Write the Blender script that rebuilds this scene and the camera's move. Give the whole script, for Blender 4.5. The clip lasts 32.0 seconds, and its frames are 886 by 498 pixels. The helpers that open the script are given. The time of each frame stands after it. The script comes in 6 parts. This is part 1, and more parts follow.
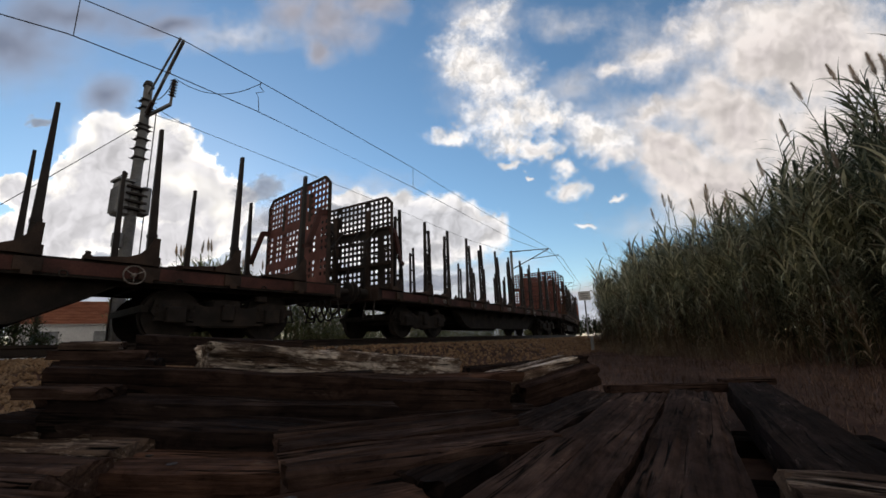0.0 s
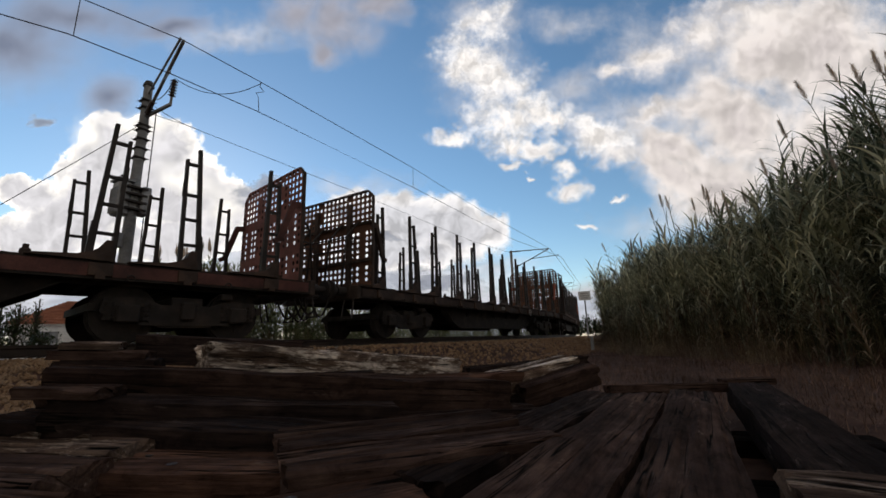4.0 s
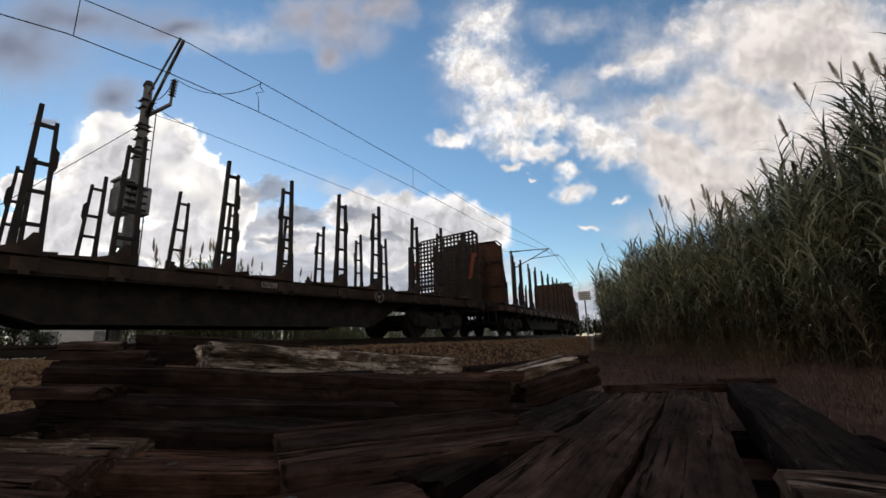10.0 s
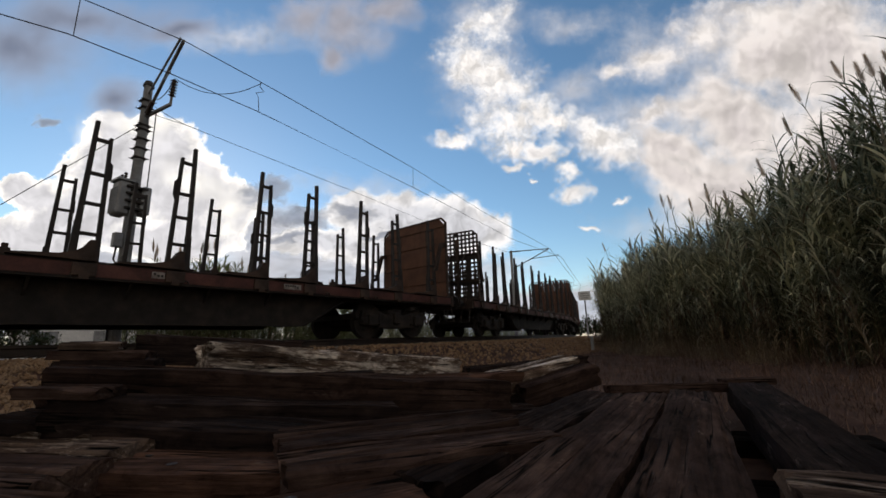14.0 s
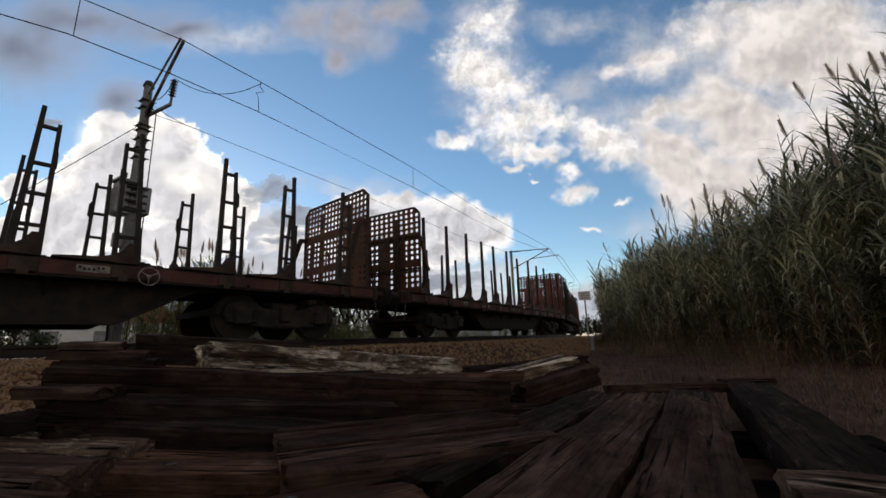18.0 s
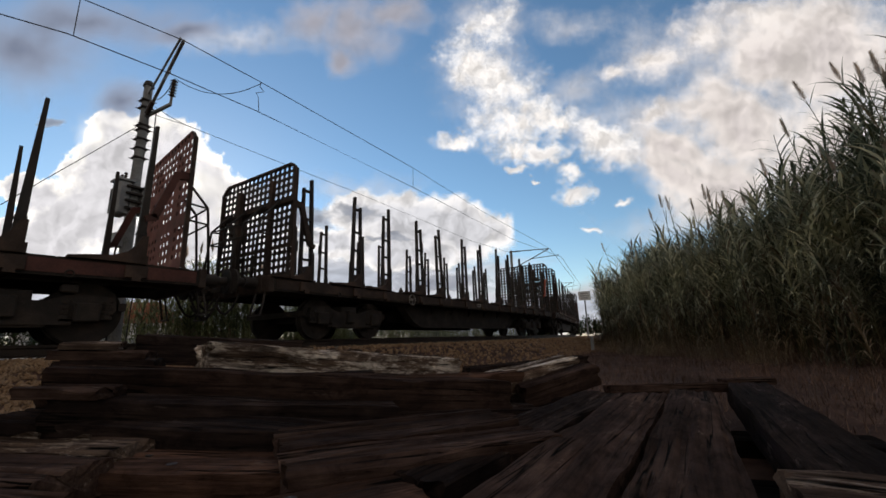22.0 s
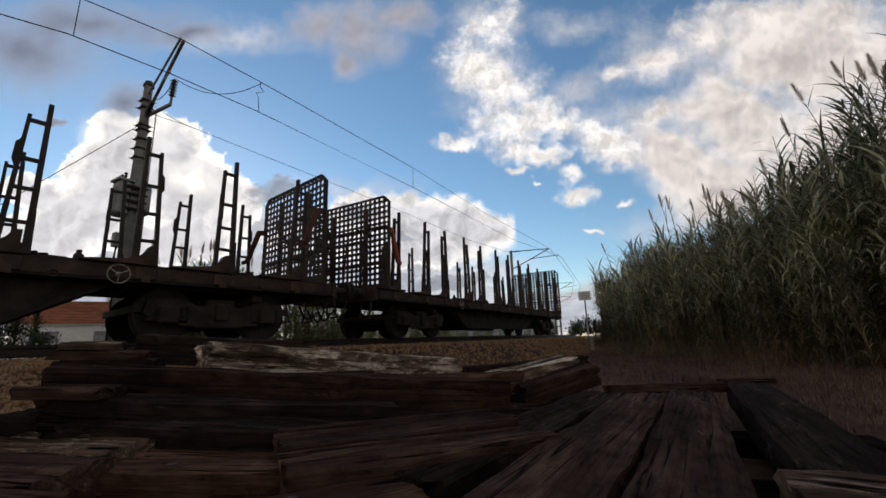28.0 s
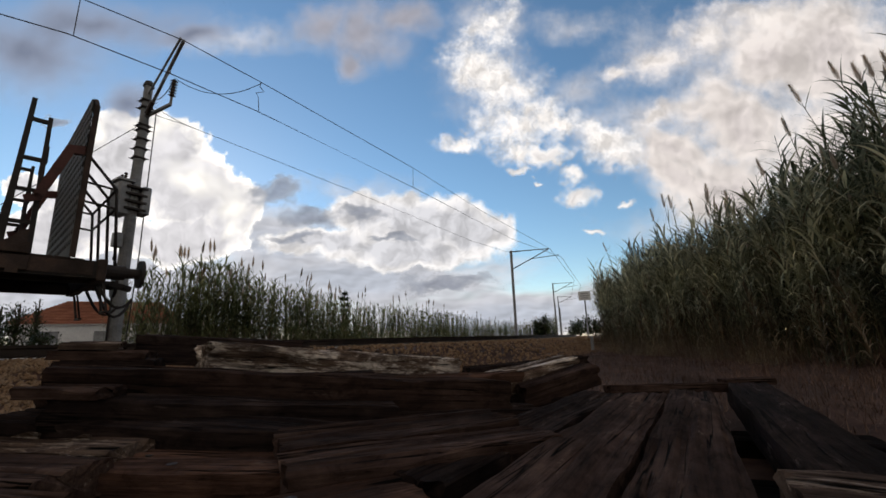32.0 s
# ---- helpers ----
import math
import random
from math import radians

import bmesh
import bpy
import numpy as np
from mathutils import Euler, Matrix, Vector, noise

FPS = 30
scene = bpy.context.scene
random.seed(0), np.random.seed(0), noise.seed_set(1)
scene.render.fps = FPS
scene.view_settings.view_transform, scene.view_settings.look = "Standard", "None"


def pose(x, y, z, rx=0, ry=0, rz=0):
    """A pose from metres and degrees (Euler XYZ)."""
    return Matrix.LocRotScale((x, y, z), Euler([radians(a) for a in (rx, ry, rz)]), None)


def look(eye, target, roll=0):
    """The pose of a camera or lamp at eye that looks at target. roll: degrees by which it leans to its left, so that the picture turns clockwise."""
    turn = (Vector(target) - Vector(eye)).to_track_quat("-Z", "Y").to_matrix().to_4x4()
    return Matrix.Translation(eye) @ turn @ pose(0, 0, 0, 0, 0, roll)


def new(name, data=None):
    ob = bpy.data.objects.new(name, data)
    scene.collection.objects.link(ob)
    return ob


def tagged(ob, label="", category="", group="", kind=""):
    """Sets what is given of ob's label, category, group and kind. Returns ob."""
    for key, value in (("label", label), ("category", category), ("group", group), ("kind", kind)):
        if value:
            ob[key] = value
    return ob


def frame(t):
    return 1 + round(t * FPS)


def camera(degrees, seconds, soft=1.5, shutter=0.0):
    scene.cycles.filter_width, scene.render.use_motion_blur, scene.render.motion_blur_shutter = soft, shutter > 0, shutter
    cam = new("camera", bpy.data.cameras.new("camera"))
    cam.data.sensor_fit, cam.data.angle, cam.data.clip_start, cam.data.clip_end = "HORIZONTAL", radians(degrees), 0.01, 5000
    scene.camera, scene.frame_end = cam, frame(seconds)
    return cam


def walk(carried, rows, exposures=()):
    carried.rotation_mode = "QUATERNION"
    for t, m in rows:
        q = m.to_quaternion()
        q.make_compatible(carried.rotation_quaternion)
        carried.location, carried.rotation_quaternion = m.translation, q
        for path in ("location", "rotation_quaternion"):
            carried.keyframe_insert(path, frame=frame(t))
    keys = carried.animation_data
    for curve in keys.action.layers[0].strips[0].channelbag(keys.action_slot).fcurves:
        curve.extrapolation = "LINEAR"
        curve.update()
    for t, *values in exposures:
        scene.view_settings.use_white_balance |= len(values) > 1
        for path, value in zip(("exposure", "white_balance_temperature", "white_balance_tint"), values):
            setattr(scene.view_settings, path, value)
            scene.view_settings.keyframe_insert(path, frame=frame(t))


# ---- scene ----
cam = camera(94.45, 32.0, soft=1.6)
EYE = Vector((0.0, 0.0, -0.102))
YAW, PITCH, ROLL = radians(32.5), radians(12.515), -1.74
AIM = Vector((-math.sin(YAW) * math.cos(PITCH), math.cos(YAW) * math.cos(PITCH), math.sin(PITCH)))
walk(cam, [(0.0, look(EYE, EYE + AIM, ROLL)), (32.0, look(EYE, EYE + AIM, ROLL))])
scene.view_settings.exposure = 0.0


def bearing(az, el, dist):
    """A place seen from the camera's stand: degrees left of the track's line, degrees up, metres."""
    a, e = radians(az), radians(el)
    return Vector((-math.sin(a) * math.cos(e), math.cos(a) * math.cos(e), math.sin(e))) * dist + EYE


# ---------------------------------------------------------------- light
SUN_AZ, SUN_EL = 65.0, 19.0
world = bpy.data.worlds.new("sky")
scene.world = world
world.use_nodes = True
wn, wl = world.node_tree.nodes, world.node_tree.links
sky = wn.new("ShaderNodeTexSky")
sky.sky_type = "NISHITA"
sky.sun_disc = False
sky.sun_elevation = radians(SUN_EL)
sky.sun_rotation = radians(-SUN_AZ)
sky.altitude, sky.air_density, sky.dust_density, sky.ozone_density = 50, 1.0, 0.05, 1.5
clear = wn["Background"]
clear.inputs["Strength"].default_value = 0.136
tint = wn.new("ShaderNodeHueSaturation")
tint.inputs["Hue"].default_value, tint.inputs["Saturation"].default_value = 0.496, 1.12
wl.new(sky.outputs[0], tint.inputs["Color"])
wl.new(tint.outputs[0], clear.inputs["Color"])
# unseen broken cloud added round and behind the built clouds, warming the ambient light
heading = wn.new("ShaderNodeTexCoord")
unseen_overcast = wn.new("ShaderNodeBackground")
unseen_overcast.inputs["Color"].default_value, unseen_overcast.inputs["Strength"].default_value = (1.0, 0.85, 0.7, 1), 0.5
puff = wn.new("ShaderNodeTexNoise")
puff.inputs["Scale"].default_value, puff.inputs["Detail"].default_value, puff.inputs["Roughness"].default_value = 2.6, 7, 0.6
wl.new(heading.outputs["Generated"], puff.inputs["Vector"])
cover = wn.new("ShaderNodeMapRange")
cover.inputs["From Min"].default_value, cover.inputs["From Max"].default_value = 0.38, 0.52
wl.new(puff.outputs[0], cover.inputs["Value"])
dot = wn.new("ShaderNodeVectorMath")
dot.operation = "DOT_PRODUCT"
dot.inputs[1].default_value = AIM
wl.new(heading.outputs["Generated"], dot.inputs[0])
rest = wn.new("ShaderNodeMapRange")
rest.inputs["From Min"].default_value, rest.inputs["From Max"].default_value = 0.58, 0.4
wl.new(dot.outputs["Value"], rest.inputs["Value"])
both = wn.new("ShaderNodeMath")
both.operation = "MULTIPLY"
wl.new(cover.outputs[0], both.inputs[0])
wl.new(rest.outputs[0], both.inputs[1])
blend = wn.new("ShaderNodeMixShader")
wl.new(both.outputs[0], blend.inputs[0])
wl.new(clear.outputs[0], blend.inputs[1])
wl.new(unseen_overcast.outputs[0], blend.inputs[2])
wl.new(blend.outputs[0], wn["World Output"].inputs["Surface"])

sun_data = bpy.data.lights.new("sun", "SUN")
sun_data.energy, sun_data.angle, sun_data.color = 0.5, radians(14), (1.0, 0.86, 0.68)
sun = new("sun", sun_data)
sun.matrix_world = look(bearing(SUN_AZ, SUN_EL, 100), EYE)
# ---------------------------------------------------------------- materials
def material(name, rough=0.8, metal=0.0):
    m = bpy.data.materials.new(name)
    m.use_nodes = True
    b = m.node_tree.nodes["Principled BSDF"]
    b.inputs["Roughness"].default_value = rough
    b.inputs["Metallic"].default_value = metal
    return m, m.node_tree.nodes, m.node_tree.links, b


def ramp(nodes, links, fac, stops):
    r = nodes.new("ShaderNodeValToRGB")
    el = r.color_ramp.elements
    while len(el) < len(stops):
        el.new(0.5)
    for e, (p, c) in zip(el, stops):
        e.position, e.color = p, (*c, 1)
    links.new(fac, r.inputs[0])
    return r.outputs[0]


def tex(nodes, links, kind, scale, detail=6, rough=0.6, stretch=None, distort=0.0):
    co = nodes.new("ShaderNodeTexCoord")
    n = nodes.new(kind)
    out = co.outputs["Object"]
    if stretch:
        mp = nodes.new("ShaderNodeMapping")
        mp.inputs["Scale"].default_value = stretch
        links.new(out, mp.inputs[0])
        out = mp.outputs[0]
    links.new(out, n.inputs["Vector"])
    n.inputs["Scale"].default_value = scale
    if kind == "ShaderNodeTexNoise":
        n.inputs["Detail"].default_value, n.inputs["Roughness"].default_value = detail, rough
        n.inputs["Distortion"].default_value = distort
    return n


def mix(nodes, links, fac, a, b, blend="MIX"):
    m = nodes.new("ShaderNodeMix")
    m.data_type, m.blend_type = "RGBA", blend
    for sock, v in ((m.inputs[0], fac), (m.inputs[6], a), (m.inputs[7], b)):
        if isinstance(v, (int, float)):
            sock.default_value = v
        elif isinstance(v, tuple):
            sock.default_value = (*v, 1)
        else:
            links.new(v, sock)
    return m.outputs[2]


def bump(nodes, links, bsdf, height, strength=0.4, dist=0.01):
    b = nodes.new("ShaderNodeBump")
    b.inputs["Strength"].default_value, b.inputs["Distance"].default_value = strength, dist
    links.new(height, b.inputs["Height"])
    links.new(b.outputs[0], bsdf.inputs["Normal"])


def mottled(name, a, b, c, scale=3.0, fine=40.0, rough=0.8, metal=0.0, strength=0.3, dist=0.004, stretch=None, vary=0.0, shine=0.3):
    """A surface of three tones: broad stains, fine grain, and a bump from the grain."""
    m, n, l, p = material(name, rough, metal)
    big = tex(n, l, "ShaderNodeTexNoise", scale, 5, 0.6, stretch)
    small = tex(n, l, "ShaderNodeTexNoise", fine, 6, 0.7, stretch)
    col = ramp(n, l, big.outputs[0], [(0.3, a), (0.52, b), (0.72, c)])
    g = ramp(n, l, small.outputs[0], [(0.25, (0.55, 0.55, 0.55)), (0.75, (1.35, 1.35, 1.35))])
    col = mix(n, l, 0.8, col, g, "MULTIPLY")
    if vary:
        oi = n.new("ShaderNodeObjectInfo")
        v = ramp(n, l, oi.outputs["Random"], [(0.0, (1 - vary,) * 3), (1.0, (1 + vary,) * 3)])
        col = mix(n, l, 1.0, col, v, "MULTIPLY")
    l.new(col, p.inputs["Base Color"])
    p.inputs["Specular IOR Level"].default_value = shine
    bump(n, l, p, small.outputs[0], strength, dist)
    return m


RUST_DARK = mottled("rusty_dark_steel", (0.026, 0.018, 0.0145), (0.052, 0.036, 0.029), (0.095, 0.058, 0.043), 2.0, 45, 0.8, shine=0.2)
RUST_RED = mottled("oxide_red_paint", (0.035, 0.016, 0.013), (0.09, 0.033, 0.026), (0.13, 0.053, 0.041), 1.6, 50, 0.7)
RUST_BROWN = mottled("rusted_brown_plate", (0.07, 0.032, 0.02), (0.11, 0.05, 0.03), (0.15, 0.07, 0.04), 1.8, 50, 0.75)
PLATE_RED = mottled("faded_red_plate", (0.1, 0.04, 0.033), (0.18, 0.068, 0.056), (0.25, 0.105, 0.085), 1.8, 50, 0.8)
STEEL_DARK = mottled("sooty_steel", (0.018, 0.0145, 0.013), (0.032, 0.026, 0.023), (0.055, 0.041, 0.034), 3.0, 60, 0.7)
SOOT = mottled("soot_black_steel", (0.016, 0.0135, 0.012), (0.028, 0.023, 0.02), (0.05, 0.037, 0.029), 3.0, 50, 0.85, shine=0.22)
ORANGE = mottled("orange_paint", (0.22, 0.045, 0.02), (0.3, 0.06, 0.025), (0.2, 0.06, 0.03), 3.0, 60, 0.6)
GRIMY_WHITE = mottled("grimy_lettering_paint", (0.13, 0.11, 0.1), (0.26, 0.23, 0.21), (0.4, 0.37, 0.34), 9.0, 60, 0.7)
WHITE_PAINT = mottled("dirty_white_paint", (0.62, 0.61, 0.6), (0.74, 0.73, 0.72), (0.8, 0.79, 0.78), 4.0, 60, 0.6)
RAIL_STEEL = mottled("rail_steel", (0.014, 0.01, 0.008), (0.024, 0.016, 0.012), (0.04, 0.026, 0.018), 4, 60, 0.7, 0.1)
GALV = mottled("galvanised_steel", (0.2, 0.2, 0.205), (0.27, 0.27, 0.275), (0.34, 0.34, 0.34), 3, 40, 0.55, 0.5)
CONCRETE = mottled("weathered_concrete", (0.36, 0.345, 0.33), (0.46, 0.445, 0.425), (0.55, 0.535, 0.51), 2.5, 60, 0.9)
WIRE = mottled("dark_copper_wire", (0.03, 0.028, 0.025), (0.045, 0.04, 0.035), (0.06, 0.05, 0.045), 9, 90, 0.5, 0.6)
PORCELAIN = mottled("brown_glazed_porcelain", (0.03, 0.018, 0.014), (0.045, 0.025, 0.02), (0.06, 0.035, 0.028), 9, 90, 0.2)


def timber(name, a, b, c, streak, strength=0.9, flakes=0.58):
    """Old timber: long straight grain, broad stains, pale flaking streaks, broken drying cracks, furrowed relief."""
    m, n, l, p = material(name, 0.95)
    p.inputs["Specular IOR Level"].default_value = 0.04
    grain = tex(n, l, "ShaderNodeTexNoise", 48, 8, 0.72, (0.035, 1, 1))
    fine = tex(n, l, "ShaderNodeTexNoise", 150, 4, 0.7, (0.08, 1, 1))
    stain = tex(n, l, "ShaderNodeTexNoise", 4.0, 6, 0.68, (0.4, 1, 1), 0.3)
    flake = tex(n, l, "ShaderNodeTexNoise", 13, 9, 0.78, (0.16, 1, 1), 0.2)
    col = ramp(n, l, stain.outputs[0], [(0.32, a), (0.52, b), (0.72, c)])
    g = ramp(n, l, grain.outputs[0], [(0.3, (0.3, 0.29, 0.28)), (0.5, (1.0, 1.0, 1.0)), (0.7, (1.6, 1.56, 1.52))])
    col = mix(n, l, 0.85, col, g, "MULTIPLY")
    f = ramp(n, l, flake.outputs[0], [(flakes, (0, 0, 0)), (flakes + 0.07, (1, 1, 1))])
    patch = ramp(n, l, stain.outputs[0], [(0.4, (0.12, 0.12, 0.12)), (0.55, (1, 1, 1))])
    f = mix(n, l, 1.0, f, patch, "MULTIPLY")
    col = mix(n, l, f, col, streak)
    # blotches of old tar and of lichen dust, that don't follow the grain
    blot = tex(n, l, "ShaderNodeTexNoise", 7.0, 8, 0.7, (0.8, 1, 1), 0.6)
    b2 = ramp(n, l, blot.outputs[0], [(0.34, (0.35, 0.33, 0.32)), (0.47, (1, 1, 1)), (0.56, (1.05, 1.05, 1.02)), (0.7, (1.6, 1.62, 1.56))])
    col = mix(n, l, 0.9, col, b2, "MULTIPLY")
    oi = n.new("ShaderNodeObjectInfo")
    v = ramp(n, l, oi.outputs["Random"], [(0.0, (0.75, 0.74, 0.73)), (1.0, (1.2, 1.19, 1.18))])
    col = mix(n, l, 1.0, col, v, "MULTIPLY")
    # long drying cracks, broken here and there, and none across the sawn ends
    crack = tex(n, l, "ShaderNodeTexNoise", 16, 3, 0.5, (0.028, 1, 1))
    line = ramp(n, l, crack.outputs[0], [(0.472, (0, 0, 0)), (0.486, (1, 1, 1)), (0.5, (1, 1, 1)), (0.514, (0, 0, 0))])
    crack2 = tex(n, l, "ShaderNodeTexNoise", 34, 3, 0.5, (0.035, 1, 1))
    line2 = ramp(n, l, crack2.outputs[0], [(0.562, (0, 0, 0)), (0.575, (0.75, 0.75, 0.75)), (0.588, (0, 0, 0))])
    where = tex(n, l, "ShaderNodeTexNoise", 6, 3, 0.6, (0.5, 1, 1))
    gate = ramp(n, l, where.outputs[0], [(0.42, (0, 0, 0)), (0.55, (1, 1, 1))])
    lines = mix(n, l, 1.0, line, line2, "LIGHTEN")
    lines = mix(n, l, 1.0, lines, gate, "MULTIPLY")
    side = n.new("ShaderNodeTexCoord")
    sep = n.new("ShaderNodeSeparateXYZ")
    l.new(side.outputs["Normal"], sep.inputs[0])
    flat = n.new("ShaderNodeMath")
    flat.operation = "ABSOLUTE"
    l.new(sep.outputs[0], flat.inputs[0])
    sawn = ramp(n, l, flat.outputs[0], [(0.5, (1, 1, 1)), (0.75, (0.1, 0.1, 0.1))])
    lines = mix(n, l, 1.0, lines, sawn, "MULTIPLY")
    col = mix(n, l, lines, col, (0.003, 0.0025, 0.002))
    l.new(col, p.inputs["Base Color"])
    h = mix(n, l, 0.35, grain.outputs[0], fine.outputs[0])
    h = mix(n, l, lines, h, (0.0, 0.0, 0.0))
    bump(n, l, p, h, strength, 0.012)
    return m


WOOD = timber("weathered_brown_timber", (0.0125, 0.008, 0.0066), (0.042, 0.026, 0.021), (0.088, 0.057, 0.046), (0.17, 0.128, 0.108), flakes=0.6)
WOOD_TAR = timber("tarred_timber", (0.009, 0.0066, 0.006), (0.0225, 0.0155, 0.0138), (0.045, 0.031, 0.027), (0.14, 0.108, 0.095))
WOOD_RED = timber("reddish_timber", (0.02, 0.012, 0.0095), (0.07, 0.039, 0.028), (0.125, 0.07, 0.05), (0.15, 0.11, 0.092), 0.7)
WOOD_GREY = timber("greyed_timber", (0.016, 0.0105, 0.008), (0.06, 0.041, 0.032), (0.12, 0.088, 0.07), (0.3, 0.24, 0.2), flakes=0.53)
WOOD_PALE = timber("bleached_timber", (0.022, 0.014, 0.01), (0.085, 0.058, 0.043), (0.26, 0.2, 0.165), (0.56, 0.49, 0.43), flakes=0.47)
# near-black colour holds the shade of the gaps under the pile
WOOD_SHADE = timber("shade_black_timber", (0.003, 0.002, 0.0018), (0.006, 0.0045, 0.004), (0.012, 0.009, 0.0075), (0.03, 0.022, 0.018))
BALLAST = mottled("ballast_stone", (0.16, 0.095, 0.05), (0.25, 0.158, 0.09), (0.35, 0.245, 0.155), 6, 50, 0.9, vary=0.2)
SOIL = mottled("dry_soil", (0.032, 0.0175, 0.012), (0.068, 0.038, 0.027), (0.12, 0.072, 0.053), 1.3, 12, 0.95, shine=0.1)
POLE = mottled("weathered_concrete_pole", (0.15, 0.15, 0.15), (0.25, 0.25, 0.25), (0.35, 0.345, 0.34), 2.5, 40, 0.9)


def leafy(name, a, b, c, through_light):
    """Leaf tissue: varied greens, part of the light passes through."""
    m, n, l, p = material(name, 0.55)
    p.inputs["Specular IOR Level"].default_value = 0.3
    big = tex(n, l, "ShaderNodeTexNoise", 0.9, 3, 0.5)
    ge = n.new("ShaderNodeNewGeometry")
    isl = ramp(n, l, ge.outputs["Random Per Island"], [(0.0, a), (0.55, b), (1.0, c)])
    g = ramp(n, l, big.outputs[0], [(0.34, (0.6, 0.62, 0.6)), (0.66, (1.5, 1.45, 1.25))])
    col = mix(n, l, 1.0, isl, g, "MULTIPLY")
    l.new(col, p.inputs["Base Color"])
    t = n.new("ShaderNodeBsdfTranslucent")
    l.new(col, t.inputs["Color"])
    ms = n.new("ShaderNodeMixShader")
    ms.inputs[0].default_value = through_light
    l.new(p.outputs[0], ms.inputs[1])
    l.new(t.outputs[0], ms.inputs[2])
    l.new(ms.outputs[0], n["Material Output"].inputs["Surface"])
    return m


REED_GREEN = leafy("reed_leaf", (0.057, 0.074, 0.048), (0.138, 0.162, 0.115), (0.43, 0.45, 0.36), 0.35)
REED_FAR = leafy("lush_reed_leaf", (0.085, 0.1, 0.045), (0.16, 0.18, 0.085), (0.28, 0.29, 0.16), 0.45)
# lighter copy for the front fringe: sky light on it is put into the colour
REED_SKYLIT = leafy("skylit_reed_leaf", (0.15, 0.155, 0.1), (0.36, 0.36, 0.26), (0.68, 0.65, 0.5), 0.3)
TREE_GREEN = leafy("tree_leaf", (0.02, 0.035, 0.012), (0.035, 0.055, 0.018), (0.05, 0.07, 0.025), 0.25)
CANE = leafy("cane", (0.035, 0.04, 0.015), (0.06, 0.06, 0.025), (0.1, 0.085, 0.04), 0.0)
REED_DRY = leafy("dry_reed", (0.09, 0.06, 0.04), (0.18, 0.13, 0.085), (0.34, 0.27, 0.19), 0.3)
PLUME = leafy("reed_plume", (0.4, 0.33, 0.3), (0.52, 0.44, 0.4), (0.62, 0.54, 0.49), 0.6)
GRASS_DRY = leafy("dead_grass", (0.046, 0.024, 0.017), (0.084, 0.046, 0.033), (0.2, 0.125, 0.092), 0.2)
PLASTER = mottled("white_plaster", (0.62, 0.61, 0.6), (0.72, 0.71, 0.69), (0.78, 0.77, 0.75), 0.5, 20, 0.9)
ROOF = mottled("orange_roof_tile", (0.2, 0.075, 0.042), (0.29, 0.112, 0.064), (0.36, 0.16, 0.1), 1.2, 9, 0.85, stretch=(1, 1, 3))
BARK = mottled("bark", (0.05, 0.04, 0.03), (0.08, 0.06, 0.045), (0.1, 0.08, 0.06), 4, 30, 0.95)
# ---------------------------------------------------------------- helpers for shapes
def part(name, bm, mat, parent=None, label="", smooth=False):
    me = bpy.data.meshes.new(name)
    bm.to_mesh(me)
    bm.free()
    me.materials.append(mat)
    if smooth:
        for p in me.polygons:
            p.use_smooth = True
    ob = new(name, me)
    ob.parent = parent
    if label:
        ob["label"] = label
    return ob


def share(name, me, parent, m):
    ob = new(name, me)
    ob.parent = parent
    ob.matrix_basis = m
    return ob


def empty(name, m=None):
    ob = new(name)
    ob.empty_display_size = 0.3
    if m is not None:
        ob.matrix_basis = m
    return ob


def box(bm, cx, cy, cz, sx, sy, sz, bevel=0.0, m=None):
    mm = Matrix.Translation((cx, cy, cz)) @ Matrix.Diagonal((sx, sy, sz, 1))
    if m is not None:
        mm = m @ mm
    r = bmesh.ops.create_cube(bm, size=1.0, matrix=mm)
    if bevel:
        es = list({e for v in r["verts"] for e in v.link_edges})
        bmesh.ops.bevel(bm, geom=es, offset=bevel, segments=1, affect="EDGES")
    return bm


def prism(bm, pts, x0, x1, axis="x"):
    """Extrude a closed outline of (a, b) pairs between x0 and x1 along an axis."""
    def at(a, b, x):
        return (x, a, b) if axis == "x" else (a, x, b) if axis == "y" else (a, b, x)
    lo = [bm.verts.new(at(a, b, x0)) for a, b in pts]
    hi = [bm.verts.new(at(a, b, x1)) for a, b in pts]
    n = len(pts)
    fs = [bm.faces.new(lo[::-1]), bm.faces.new(hi)]
    for i in range(n):
        fs.append(bm.faces.new((lo[i], lo[(i + 1) % n], hi[(i + 1) % n], hi[i])))
    bmesh.ops.recalc_face_normals(bm, faces=fs)
    return bm


def rod(bm, a, b, r, seg=8, r2=None):
    a, b = Vector(a), Vector(b)
    d = b - a
    m = Matrix.Translation((a + b) / 2) @ d.to_track_quat("Z", "Y").to_matrix().to_4x4()
    bmesh.ops.create_cone(bm, cap_ends=True, segments=seg, radius1=r, radius2=r if r2 is None else r2, depth=d.length, matrix=m)
    return bm


